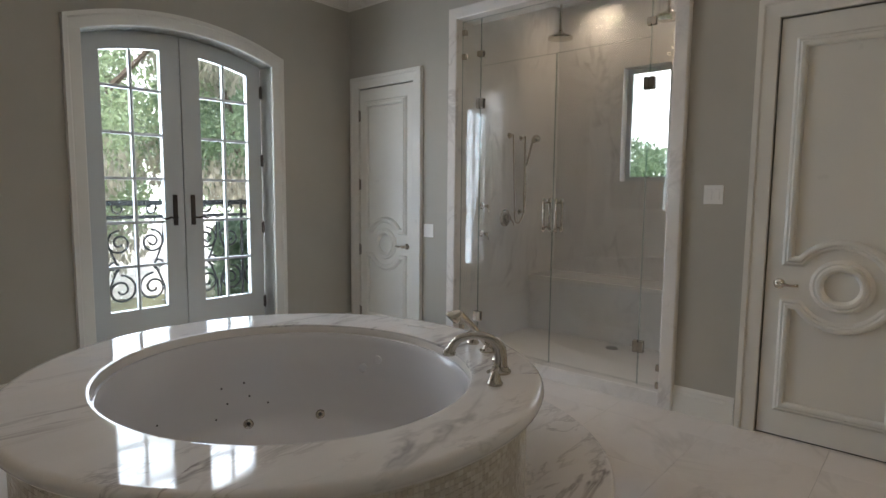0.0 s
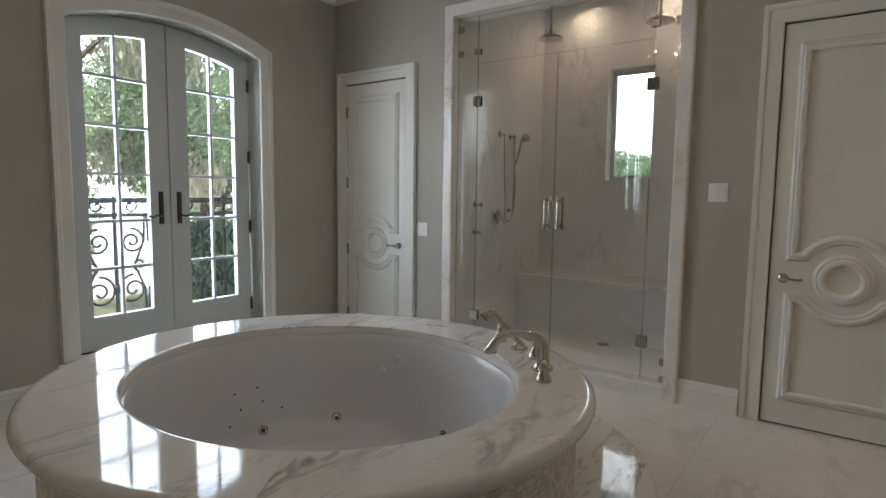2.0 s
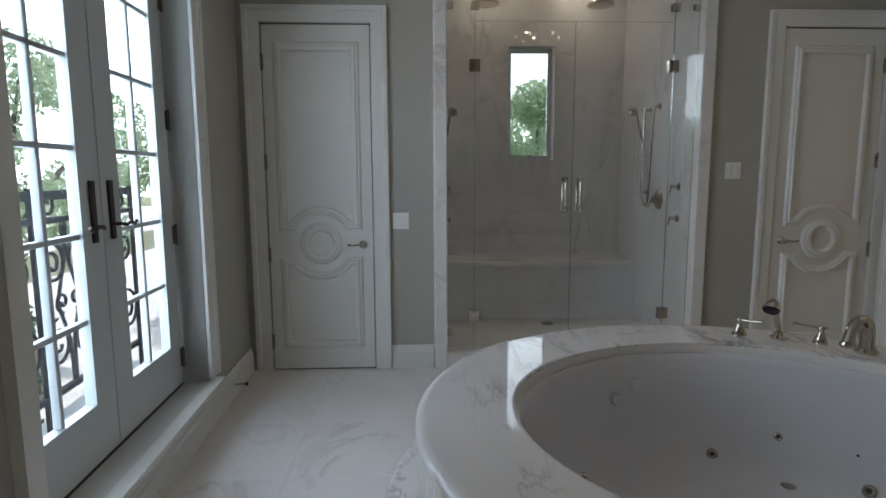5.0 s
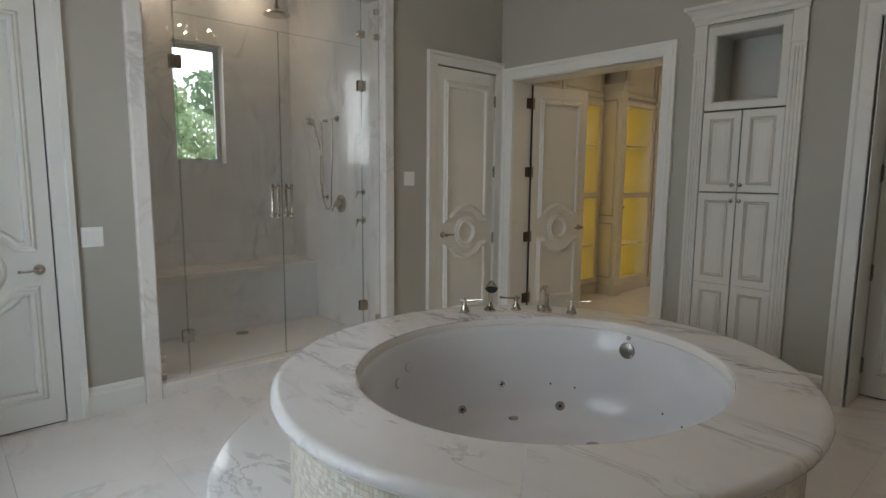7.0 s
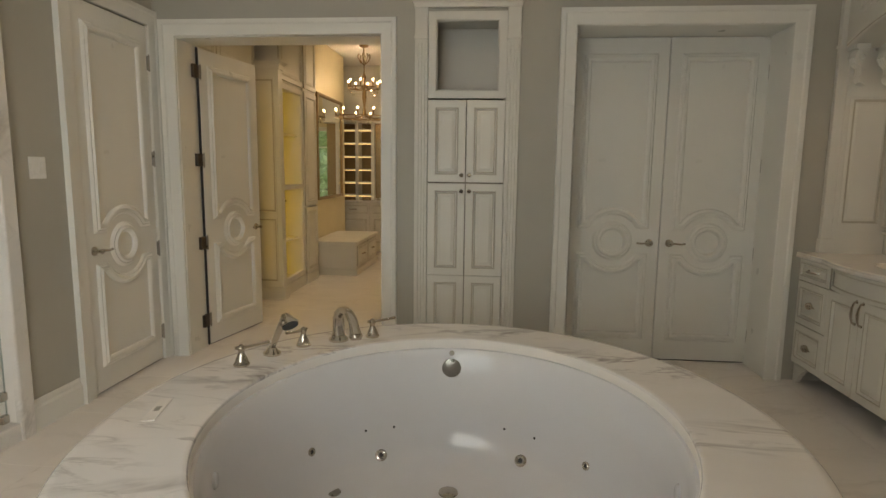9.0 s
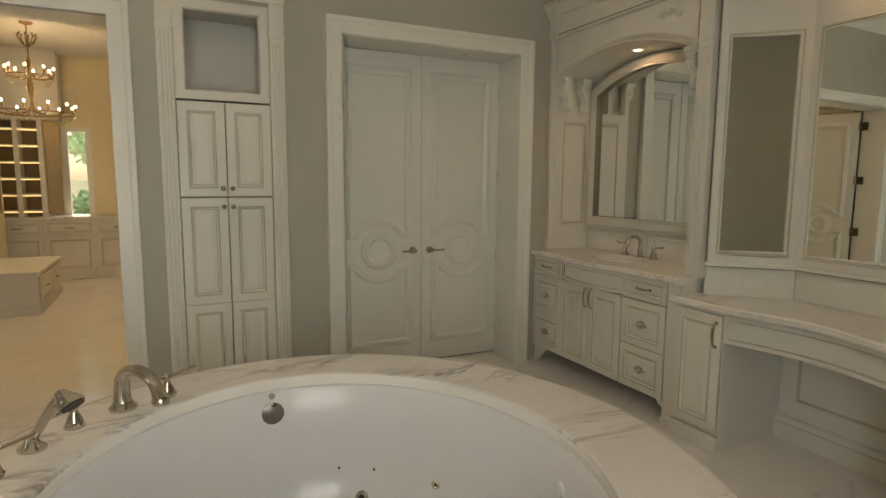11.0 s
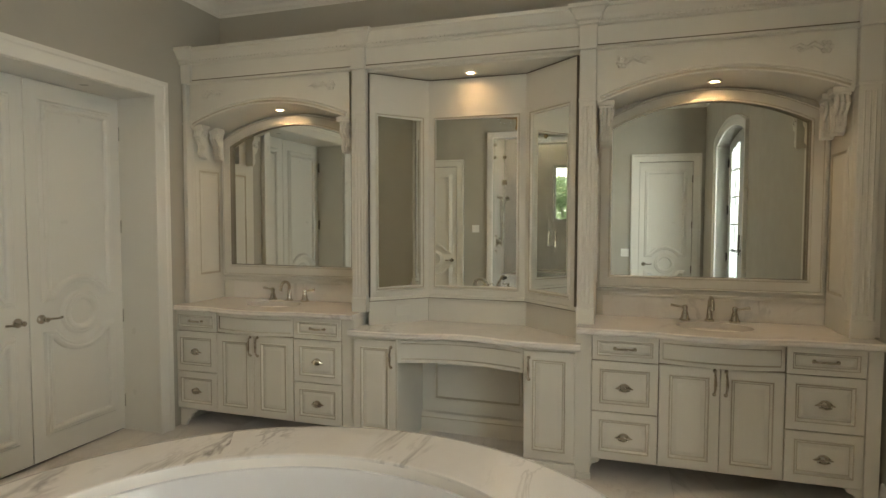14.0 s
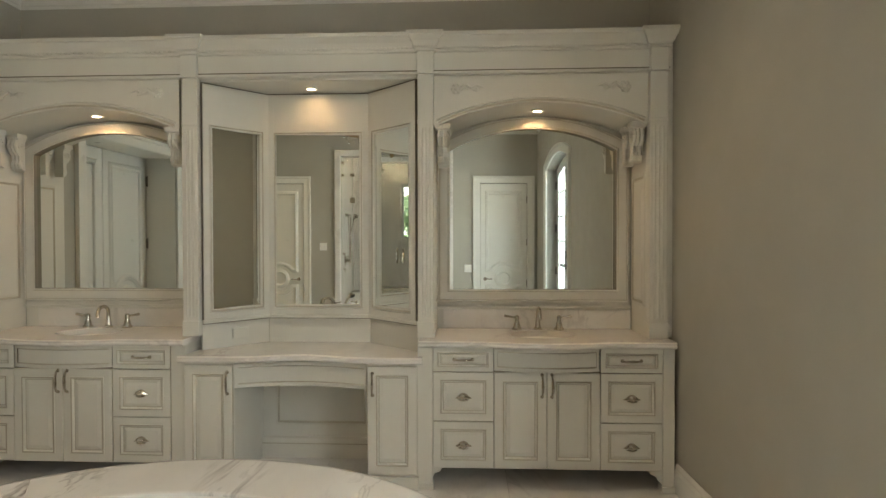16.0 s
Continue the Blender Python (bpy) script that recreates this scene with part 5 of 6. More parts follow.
def dressing_table():
    x0, x1 = -3.155, -1.68
    c = (x0 + x1) / 2
    root = thing("dressing_table", "cream glazed make-up table with knee space", "dressing table", VM)
    yf = 0.515
    for xa, xb, kx in ((x0, x0 + 0.315, x0 + 0.28), (x1 - 0.315, x1, x1 - 0.28)):
        part("side_cabinet", bbox(xa, yf, 0.0, xb, 1.05, 0.785, 0.002, 1), CAB, root)
        d = cab_door(root, xa + 0.004, 0.10, xb - 0.004, 0.77, yf)
        pull_bar(d, kx, 0.66, yf - 0.022, True)
        part("plinth", bbox(xa - 0.006, yf - 0.025, 0.0, xb + 0.006, yf, 0.085, 0.006), CAB, root)
    part("bowed_drawer", bow_panel(x0 + 0.318, x1 - 0.318, 0.622, 0.772, yf - 0.002, -0.085), CM, root, "inward curved cream drawer front")
    part("knee_panel", nested(bmesh.new(), x0 + 0.315, 0.14, x1 - 0.315, 0.785, [(0.0, 1.03), (0.09, 1.03), (0.094, 1.022), (0.104, 1.022), (0.116, 1.034), (0.125, 1.034)], 1.05, [0, 0, 1, 0, 1, 0]), CM, root)
    part("knee_base", sweep(bmesh.new(), [(x0 + 0.315, 0.0), (x1 - 0.315, 0.0)], [(0.0, 0.0), (0.0, 0.045), (-0.10, 0.045), (-0.106, 0.040), (-0.112, 0.040), (-0.135, 0.032), (-0.15, 0.0)], 1.04, False, mats=[0, 0, 1, 0, 0, 0, 0]), CM, root)
    top = thing("marble_worktop", "white marble top with concave front", "countertop", VM)
    n = 28
    front = []
    for i in range(n + 1):
        x = x0 - 0.03 + (x1 - x0 + 0.06) * i / n
        d = abs(x - c) / 0.43
        front.append((x, yf - 0.035 + (0.085 * (0.5 + 0.5 * math.cos(math.pi * min(d, 1))))))
    bm = bmesh.new()
    outline = front + [(x1 + 0.0, 1.05), (x0 - 0.0, 1.05)]
    lo, up = [bm.verts.new((x, y, 0.787)) for x, y in outline], [bm.verts.new((x, y, 0.829)) for x, y in outline]
    bm.faces.new(lo), bm.faces.new(up)
    for i in range(len(lo)):
        j = (i + 1) % len(lo)
        bm.faces.new((lo[i], lo[j], up[j], up[i]))
    part("slab", bm, COUNTER, top)
    part("moulded_edge", sweep(bmesh.new(), front, [(0.0, 0.001), (0.008, 0.004), (0.012, 0.014), (0.008, 0.026), (0.012, 0.032), (0.008, 0.038), (0.0, 0.0415)], 0.787, False, True), COUNTER, top)
    # three-sided mirror cabinet
    ms = thing("triple_mirror", "three-sided cream mirror cabinet above the make-up table", "mirror", VM)
    pts = [(-3.113, 0.665), (-2.785, 1.0), (-2.06, 1.0), (-1.688, 0.665)]
    for (xa, ya), (xb, yb) in zip(pts, pts[1:]):
        L = math.hypot(xb - xa, yb - ya)
        mm = pose(xa, ya, 0, 0, 0, math.degrees(math.atan2(yb - ya, xb - xa)))

        def local(name, bm, mat, lab=""):
            bmesh.ops.transform(bm, matrix=mm, verts=bm.verts[:])
            return part(name, bm, mat, ms, lab)
        local("panel", bbox(0.002, 0.0, 0.83, L - 0.002, 0.02, 2.60, 0), CAB)
        local("door_frame", sweep(bmesh.new(), [(0.006, 1.03), (L - 0.006, 1.03), (L - 0.006, 2.575), (0.006, 2.575)], [(0, 0), (0, 0.02), (-0.004, 0.022), (-0.04, 0.022), (-0.04, 0)], 0), CAB)
        local("upper_panel", bbox(0.04, -0.021, 2.30, L - 0.04, 0.0, 2.545, 0), CAB)
        local("glass_moulding", sweep(bmesh.new(), [(0.045, 1.075), (L - 0.045, 1.075), (L - 0.045, 2.315), (0.045, 2.315)], [(0, 0), (0, 0.024), (-0.006, 0.028), (-0.014, 0.022), (-0.02, 0.024), (-0.026, 0.014), (-0.028, 0)], 0, mats=[0, 0, 1, 0, 0, 1, 0]), CM)
        gb = bbox(0.05, -0.012, 1.08, L - 0.05, 0.0, 2.31, 0)
        if abs(ya - yb) < 0.01:
            for v in gb.verts:
                v.co.y += 0.023 * (v.co.x - L / 2) - 0.004
        elif ya < yb:
            for v in gb.verts:
                v.co.y += 0.05 * (v.co.x - L / 2)
        local("glass", gb, MIRROR, "clear silvered mirror glass")
        local("lower_bead", bbox(-0.004, -0.03, 1.005, L + 0.004, 0.0, 1.03, 0.006), CAB)
        for xg in (0.0, L - 0.003):
            local("joint_line", bbox(xg, -0.023, 1.03, xg + 0.003, 0.0, 2.578, 0), GAP)
        local("joint_line", bbox(0, -0.023, 2.577, L, 0.0, 2.581, 0), GAP)
        # dark strip paints the shadow below the bead
        local("shadow_line", bbox(0.0, -0.026, 1.001, L, 0.0, 1.005, 0), GAP)
    bm = bmesh.new()
    lo, up = [bm.verts.new((x, y, 2.585)) for x, y in pts], [bm.verts.new((x, y, 2.605)) for x, y in pts]
    bm.faces.new(lo), bm.faces.new(up)
    for i in range(4):
        bm.faces.new((lo[i], lo[(i + 1) % 4], up[(i + 1) % 4], up[i]))
    part("soffit", bm, CAB, ms)
    return root


dressing_table()


def downlight(x, y, z, energy, aim=(0, 0, -1), colour=(1.0, 0.62, 0.30), cone=165):
    root = thing("downlight", "small recessed downlight, switched on", "downlight", pose(x, y, z))
    part("trim_ring", lathe(bmesh.new(), [(0.027, 0.004), (0.027, -0.004), (0.038, -0.006), (0.043, 0.0), (0.043, 0.004)], 24), PLASTIC, root, smooth=True)
    part("lens", lathe(bmesh.new(), [(0.001, -0.001), (0.027, -0.002), (0.027, 0.003), (0.001, 0.003)], 20), CANLIGHT, root, "glowing lamp lens")
    lamp("downlight_lamp", "SPOT", energy, look((x, y, z - 0.012), (x + aim[0], y + aim[1], z + aim[2])), colour, 0.03, cone=cone, blend=1.0)


downlight(0.905, -0.85, 2.412, 2.4, (0, -0.12, -1))
downlight(3.935, -0.85, 2.412, 2.6, (0, -0.12, -1))
downlight(2.435, -0.86, 2.583, 0.9, (0, -0.1, -1))
for x, y, e in ((0.95, 0.25, 10), (3.75, 0.25, 7), (0.95, 3.3, 8), (3.75, 3.3, 5)):
    downlight(x, y, ZC - 0.004, e, colour=WARM, cone=115)
downlight(1.85, 5.64, SZ - 0.006, 9, colour=WARM)
downlight(2.75, 5.64, SZ - 0.006, 9, colour=WARM)


# ---- wall plates and small fixtures ----
def switch_plate(x, z, m, gangs):
    w = 0.043 + 0.023 * (gangs - 1)
    root = thing("light_switch", "white rocker light switch plate", "light switch", m @ pose(x, 0, z))
    part("plate", bbox(-w + 0.008, -0.006, -0.06, w - 0.008, 0.0, 0.06, 0.003), PLASTIC, root)
    for g in range(gangs):
        cx = (g - (gangs - 1) / 2) * 0.046
        part("rocker", bbox(cx - 0.016, -0.010, -0.033, cx + 0.016, -0.005, 0.033, 0.002, 1), PLASTIC, root)


switch_plate(1.03, 1.098, facing("n", 0, YN), 2)
switch_plate(3.465, 1.449, facing("n", 0, YN), 2)
ds = thing("door_stop", "small nickel door stop on the baseboard", "door stop", SKEW @ pose(0.0, 3.62, 0.09))
part("rod", tube(bmesh.new(), [(0, 0, 0), (0.075, 0, 0)], 0.006, 8), NICKEL, ds, smooth=True)
part("tip", lathe(bmesh.new(), [(0.001, 0), (0.011, 0), (0.011, 0.014), (0.001, 0.016)], 10, m=pose(0.072, 0, 0, 0, 90, 0)), DARK, ds)
vo = thing("wall_outlet", "white power outlet above the make-up table", "outlet", VM @ pose(-2.93, 0.842, 0.92, 0, 0, 45))
part("plate", bbox(-0.055, -0.008, -0.035, 0.055, -0.001, 0.035, 0.003), CAB, vo)

# ---- chandelier over the tub ----
CRYSTAL = glass_mat("crystal", (0.95, 0.95, 0.93), 0.05)
BRASS = metal("aged_brass", (0.30, 0.21, 0.11), 0.35)


def chandelier(name, label, x, y, top, drop, radius, tiers, energy, crystals=24):
    root = thing(name, label, "chandelier", pose(x, y, top))
    part("canopy", lathe(bmesh.new(), [(0.001, 0), (0.07, 0), (0.065, -0.02), (0.02, -0.035), (0.001, -0.04)], 20), BRASS, root, smooth=True)
    part("stem", lathe(bmesh.new(), [(0.001, -0.03), (0.008, -0.03), (0.008, -drop * 0.4), (0.03, -drop * 0.45), (0.012, -drop * 0.55), (0.035, -drop * 0.75), (0.015, -drop * 0.9), (0.03, -drop), (0.001, -drop - 0.03)], 14), BRASS, root, smooth=True)
    for r, z, n in tiers:
        part("ring", tube(bmesh.new(), [(r * math.cos(a), r * math.sin(a), z) for a in [2 * math.pi * k / 32 for k in range(32)]], 0.008, 6, True), BRASS, root)
        for k in range(n):
            a = 2 * math.pi * k / n
            c, s = math.cos(a), math.sin(a)
            arm = part("arm", tube(bmesh.new(), [(0.015 * c, 0.015 * s, z + 0.03), (0.4 * r * c, 0.4 * r * s, z - 0.03), (0.8 * r * c, 0.8 * r * s, z - 0.02), (r * c, r * s, z + 0.02)], 0.006, 6), BRASS, root)
            part("candle", lathe(bmesh.new(), [(0.001, 0.0), (0.016, 0.0), (0.010, 0.012), (0.010, 0.06), (0.001, 0.06)], 10, (r * c, r * s, z + 0.02)), BRASS, arm)
            part("bulb", lathe(bmesh.new(), [(0.001, 0.0), (0.010, 0.006), (0.014, 0.018), (0.010, 0.031), (0.001, 0.036)], 10, (r * c, r * s, z + 0.08)), BULB, arm, "glowing round bulb")
        bm = bmesh.new()
        for k in range(crystals):
            a = 2 * math.pi * (k + 0.5) / crystals
            for j in range(3):
                rr = r * (0.98 - 0.12 * j)
                lathe(bm, [(0.001, 0.014), (0.009, 0.0), (0.001, -0.022)], 6, (rr * math.cos(a), rr * math.sin(a), z - 0.03 - 0.035 * j))
        p = part("crystals", bm, CRYSTAL, root, "hanging cut-glass drops")
        p["kind"] = "stuff"
    for k in range(8):
        a = 2 * math.pi * k / 8
        c, s = math.cos(a), math.sin(a)
        part("scroll_branch", tube(bmesh.new(), [(0.01 * c, 0.01 * s, -drop * 0.28), (0.06 * c, 0.06 * s, -drop * 0.24), (0.10 * c, 0.10 * s, -drop * 0.17), (0.085 * c, 0.085 * s, -drop * 0.13)], [0.006, 0.006, 0.005, 0.009], 6), BRASS, root)
    for r, z, n in tiers:
        for k in range(3):
            a = radians(120 * k + 30)
            lamp(name + "_lamp", "POINT", energy / len(tiers) / 3, pose(x + 0.7 * r * math.cos(a), y + 0.7 * r * math.sin(a), top + z + 0.13), WARM, 0.012)
    return root


chandelier("chandelier", "crystal candle chandelier, lit, hanging over the tub", 2.50, 1.85, ZC, 0.72, 0.24, [(0.24, -0.56, 6)], 5.5)

# ---- dressing room ----
DX0, DX1, DY0, DY1, DZC = XE + T, 11.2, 1.28, 5.2, 3.3
dfl = structure("dressing_floor", bbox(DX0 - T, DY0, -0.2, DX1, DY1, -0.012, 0), GROUT, "cream marble floor of the dressing room", "floor")
structure("dressing_ceiling", bbox(DX0, DY0, DZC, DX1, DY1, DZC + 0.1, 0), CEIL, "white dressing room ceiling", "ceiling")
CREAM = paint("cream_wall", (0.72, 0.64, 0.44), 0.5, 0.05)
structure("dressing_wall_south", bbox(DX0, DY0 - 0.1, -0.1, DX1, DY0, DZC, 0), CREAM, "cream dressing room wall", "wall")
structure("dressing_wall_north", bbox(DX0, DY1, -0.1, DX1, DY1 + 0.1, DZC, 0), CREAM, "cream dressing room wall", "wall")
structure("dressing_wall_east", wall_mesh(DY0 - 0.1, DY1 + 0.1, -0.1, DZC, [(3.27, 3.55, 0.88, 2.2)], lambda u, z, s: (DX1 + s * 0.15, u, z)), CREAM, "cream dressing room wall with narrow window", "wall")
structure("dressing_wall_west", bbox(DX0, YN + 0.0, -0.1, DX0 + 0.1, DY1, DZC, 0), CREAM, "cream dressing room wall", "wall")
structure("dressing_wall_return", bbox(DX0, 3.986, -0.1, XE + 0.268, YN, DZC, 0), CREAM, "cream wall beside the doorway", "wall")
structure("dressing_wall_return", bbox(DX0, 2.215, -0.1, XE + 0.268, 2.419, DZC, 0), CREAM, "cream wall beside the doorway", "wall")
structure("dressing_wall_head", bbox(DX0, 2.419, 2.418, XE + 0.268, 3.986, DZC, 0), CREAM, "cream wall above the doorway", "wall")


def closet_unit(x0, x1, y, depth, lit, label):
    """A tall closet with an upper box; lit: open glazed front, the back's emission imitating light inside."""
    w = x1 - x0
    root = thing("closet_cabinet", label, "cabinet", pose(x0, y, 0))
    for nm, b in (("side_panel", (0, 0, 0.0, 0.03, depth, 2.418)), ("side_panel", (w - 0.03, 0, 0, w, depth, 2.418)), ("back_panel", (0.03, depth - 0.02, 0, w - 0.03, depth, 2.418)), ("bottom_panel", (0.03, 0.002, 0, w - 0.03, depth - 0.02, 0.14)), ("top_panel", (0.03, 0.002, 2.38, w - 0.03, depth - 0.02, 2.418))):
        part(nm, bbox(*b, 0), CAB, root)
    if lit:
        # emissive panel: the closet's lit look is put into its back
        part("lit_back", bbox(0.035, depth - 0.03, 0.15, w - 0.035, depth - 0.022, 2.37, 0), CLOSET_GLOW, root, "yellow cabinet back that glows in place of closet lighting")
        for z in (0.6, 1.25, 1.85):
            part("shelf", bbox(0.032, 0.05, z, w - 0.032, depth - 0.035, z + 0.02, 0.002, 1), CAB, root)
        dr = part("glass_door", sweep(bmesh.new(), [(0.0, 0.14), (w, 0.14), (w, 2.40), (0.0, 2.40)], [(0, 0), (0, 0.02), (-0.055, 0.02), (-0.065, 0.0)], 0), CAB, root, "cream glazed door frame")
        part("mid_rail", bbox(0.05, -0.018, 1.22, w - 0.05, -0.001, 1.28, 0.003, 1), CAB, dr)
        part("knob", lathe(bmesh.new(), [(0.001, 0), (0.012, 0.0), (0.012, 0.02), (0.001, 0.022)], 10, m=Matrix.Translation((0.05, -0.02, 1.1)) @ pose(0, 0, 0, 90, 0, 0)), HINGE, dr)
    else:
        cab_door(root, 0.0, 0.14, w, 0.98, 0.0)
        cab_door(root, 0.0, 1.0, w, 2.40, 0.0)
    cab_door(root, 0.0, 2.44, w, 3.22, 0.0, name="upper_door")
    part("upper_body", bbox(0, 0.001, 2.42, w, depth, 3.298, 0), CAB, root)
    part("plinth", bbox(-0.004, -0.022, 0, w + 0.004, 0.0, 0.13, 0.005), CAB, root)
    return root


closet_unit(5.75, 6.60, 4.22, 0.5, True, "cream closet with glowing yellow interior")
closet_unit(6.73, 7.48, 4.0, 0.6, True, "cream closet with glowing yellow interior")
closet_unit(7.49, 7.95, 3.98, 0.62, False, "narrow cream panelled closet pier")
closet_unit(4.95, 5.73, 4.22, 0.5, False, "tall cream panelled closet with upper doors")
pier = thing("closet_pier", "cream panelled closet end with moulded cap", "cabinet", pose(6.61, 3.95, 0))
part("body", bbox(0, 0, 0, 0.115, 0.8, 2.60, 0.004, 1), CAB, pier)
part("base", bbox(-0.025, -0.025, 0, 0.12, 0.8, 0.14, 0.008), CAB, pier)
part("cap", sweep(bmesh.new(), [(0.115, 0.8), (0.115, 0.0), (0.0, 0.0), (0.0, 0.8)], [(0.0, 0), (-0.012, 0.01), (-0.02, 0.05), (-0.05, 0.08), (-0.05, 0.1), (0.05, 0.1), (0.05, 0)], 2.51, False, True), CAB, pier)
bm = bmesh.new()
for z0, z1 in ((0.2, 0.92), (0.98, 2.42)):
    nested(bm, -0.33, z0, -0.05, z1, [(0.0, -0.012), (0.012, -0.012), (0.024, -0.002), (0.028, -0.002), (0.05, -0.008)], 0.0, [0, 0, 1, 1, 0, 0])
bmesh.ops.transform(bm, matrix=pose(0, 0, 0, 0, 0, -90), verts=bm.verts[:])
part("side_panel", bm, CM, pier)
# upholstered chest / island with drawers
isl = thing("storage_bench", "cream panelled storage bench with pale wood top", "bench", pose(8.17, 3.50, 0))
part("body", bbox(0, 0, 0, 1.35, 0.63, 0.44, 0.004, 1), CAB, isl)
part("base", bbox(-0.02, -0.02, 0, 1.37, 0.63, 0.09, 0.006), CAB, isl)
part("top", bbox(-0.03, -0.03, 0.44, 1.38, 0.635, 0.475, 0.008), CAB, isl)
for k in range(2):
    d = cab_door(isl, 0.05 + 0.65 * k, 0.12, 0.66 + 0.65 * k, 0.41, 0.0, SMALL, "drawer")
    pull_bar(d, 0.355 + 0.65 * k, 0.27, -0.02)
# wall mirror framed dark
mir = thing("dressing_mirror", "tall dressing room mirror in dark frame", "mirror", pose(8.52, 4.145, 0))
part("frame", sweep(bmesh.new(), [(0, 1.02), (1.35, 1.02), (1.35, 2.54), (0, 2.54)], [(0, 0), (0, 0.03), (-0.04, 0.03), (-0.05, 0)], 0), BRASS, mir)
part("glass", bbox(0.04, -0.01, 1.06, 1.31, 0.0, 2.50, 0), MIRROR, mir)
structure("dressing_niche_wall", bbox(7.96, 4.15, -0.1, 10.1, 4.27, 3.298, 0), CREAM, "cream dressing room wall", "wall")
WOODB = paint("brown_wood", (0.26, 0.17, 0.07), 0.5, 0.2, 40)
SHELFGLOW = glow("lit_shelf_edge_glow", (1.0, 0.80, 0.38), 0.6)
# far wall cabinets with lit shelves
far = thing("dressing_buffet", "cream base cabinets with marble top", "cabinet", facing("e", 10.55, 0))
part("body", bbox(-5.1, 0, 0, -1.2, 0.6, 0.88, 0.003, 1), CAB, far)
part("top", bbox(-5.12, -0.03, 0.88, -1.18, 0.62, 0.92, 0.006), MARBLE, far)
for k in range(6):
    cab_door(far, -5.05 + 0.63 * k, 0.12, -4.45 + 0.63 * k, 0.64, 0.0)
    d = cab_door(far, -5.05 + 0.63 * k, 0.66, -4.45 + 0.63 * k, 0.86, 0.0, SMALL, "drawer")
    pull_bar(d, -4.75 + 0.63 * k, 0.76, -0.02)
shelf = thing("lit_display_cabinet", "tall glazed cabinet with warm lit shelves", "cabinet", facing("e", 10.78, 0))
part("body", bbox(-4.42, 0.28, 0.92, -3.78, 0.36, 3.2, 0), WOODB, shelf, "brown wooden cabinet back")
for xa in (-4.55, -4.13, -3.84):
    part("stile", bbox(xa, 0.0, 0.92, xa + (0.06 if xa > -4.5 else 0.15), 0.3, 2.30, 0.003, 1), CAB, shelf)
for k in range(6):
    z = 0.99 + 0.235 * k
    part("shelf", bbox(-4.44, 0.03, z, -3.80, 0.28, z + 0.02, 0.002, 1), CAB, shelf)
    # thin emissive strip added so the shelf's front edge looks brightly lit
    part("edge_glow", bbox(-4.42, 0.028, z - 0.016, -3.82, 0.05, z - 0.001, 0), SHELFGLOW, shelf)
part("upper", bbox(-4.55, 0.0, 2.30, -3.55, 0.3, 3.29, 0.003, 1), CAB, shelf)
part("dark_door", bbox(-3.78, 0.1, 0.95, -3.59, 0.14, 2.29, 0.004, 1), BRASS, shelf, "dark glazed door")
wr = thing("window_4", "narrow bright window in the dressing room", "window", facing("e", DX1, 0), kind="structure")
part("window_frame", sweep(bmesh.new(), [(-3.55, 0.88), (-3.27, 0.88), (-3.27, 2.2), (-3.55, 2.2)], [(0.05, 0), (0.05, 0.02), (-0.025, 0.02), (-0.025, -0.05), (0.05, -0.05)], 0), TRIM, wr)
part("muntin", bbox(-3.53, 0.02, 1.86, -3.29, 0.04, 1.885, 0.002, 1), TRIM, wr)
pn = part("pane", bbox(-3.53, 0.03, 0.905, -3.29, 0.036, 2.175, 0), PANE, wr)
pn.visible_shadow = False
chandelier("chandelier", "tiered crystal candle chandelier, lit, in the dressing room", 9.2, 3.60, DZC, 1.0, 0.44, [(0.44, -1.05, 12), (0.24, -0.62, 8)], 9, crystals=40)
for x, y in ((6.0, 3.2), (8.2, 3.3), (9.6, 2.6)):
    dlr = thing("downlight", "small recessed downlight, switched on", "downlight", pose(x, y, DZC - 0.004))
    part("trim_ring", lathe(bmesh.new(), [(0.05, 0.004), (0.05, -0.004), (0.065, -0.006), (0.07, 0.0), (0.07, 0.004)], 24), PLASTIC, dlr, smooth=True)
    part("lens", lathe(bmesh.new(), [(0.001, -0.001), (0.05, -0.002), (0.05, 0.003), (0.001, 0.003)], 20), CANLIGHT, dlr)
    lamp("downlight_lamp", "SPOT", 17, look((x, y, DZC - 0.02), (x, y + 0.01, 0)), WARM, 0.05, cone=130)

# ---- balcony railing ----
rail = thing("balcony_railing", "black wrought iron balcony railing with scrolls", "railing", SKEW @ facing("w", -0.62, 0))
R0, R1 = 1.25, 3.75
for z, h in ((1.335, 0.022), (1.215, 0.014), (0.36, 0.014)):
    part("rail", bbox(R0, -0.018, z - h, R1, 0.018, z + h, 0.003, 1), IRON, rail)
posts = [R0 + (R1 - R0) * k / 5 for k in range(6)]
for x in posts:
    part("post", bbox(x - 0.011, -0.011, -0.1, x + 0.011, 0.011, 1.37, 0.002, 1), IRON, rail)


def spiral(cx, cz, r, a0, turns, s, n=30, k=0.82):
    return [(cx + r * (1 - k * i / n) * math.cos(radians(a0) + s * turns * 2 * math.pi * i / n), 0, cz + r * (1 - k * i / n) * math.sin(radians(a0) + s * turns * 2 * math.pi * i / n)) for i in range(n + 1)]


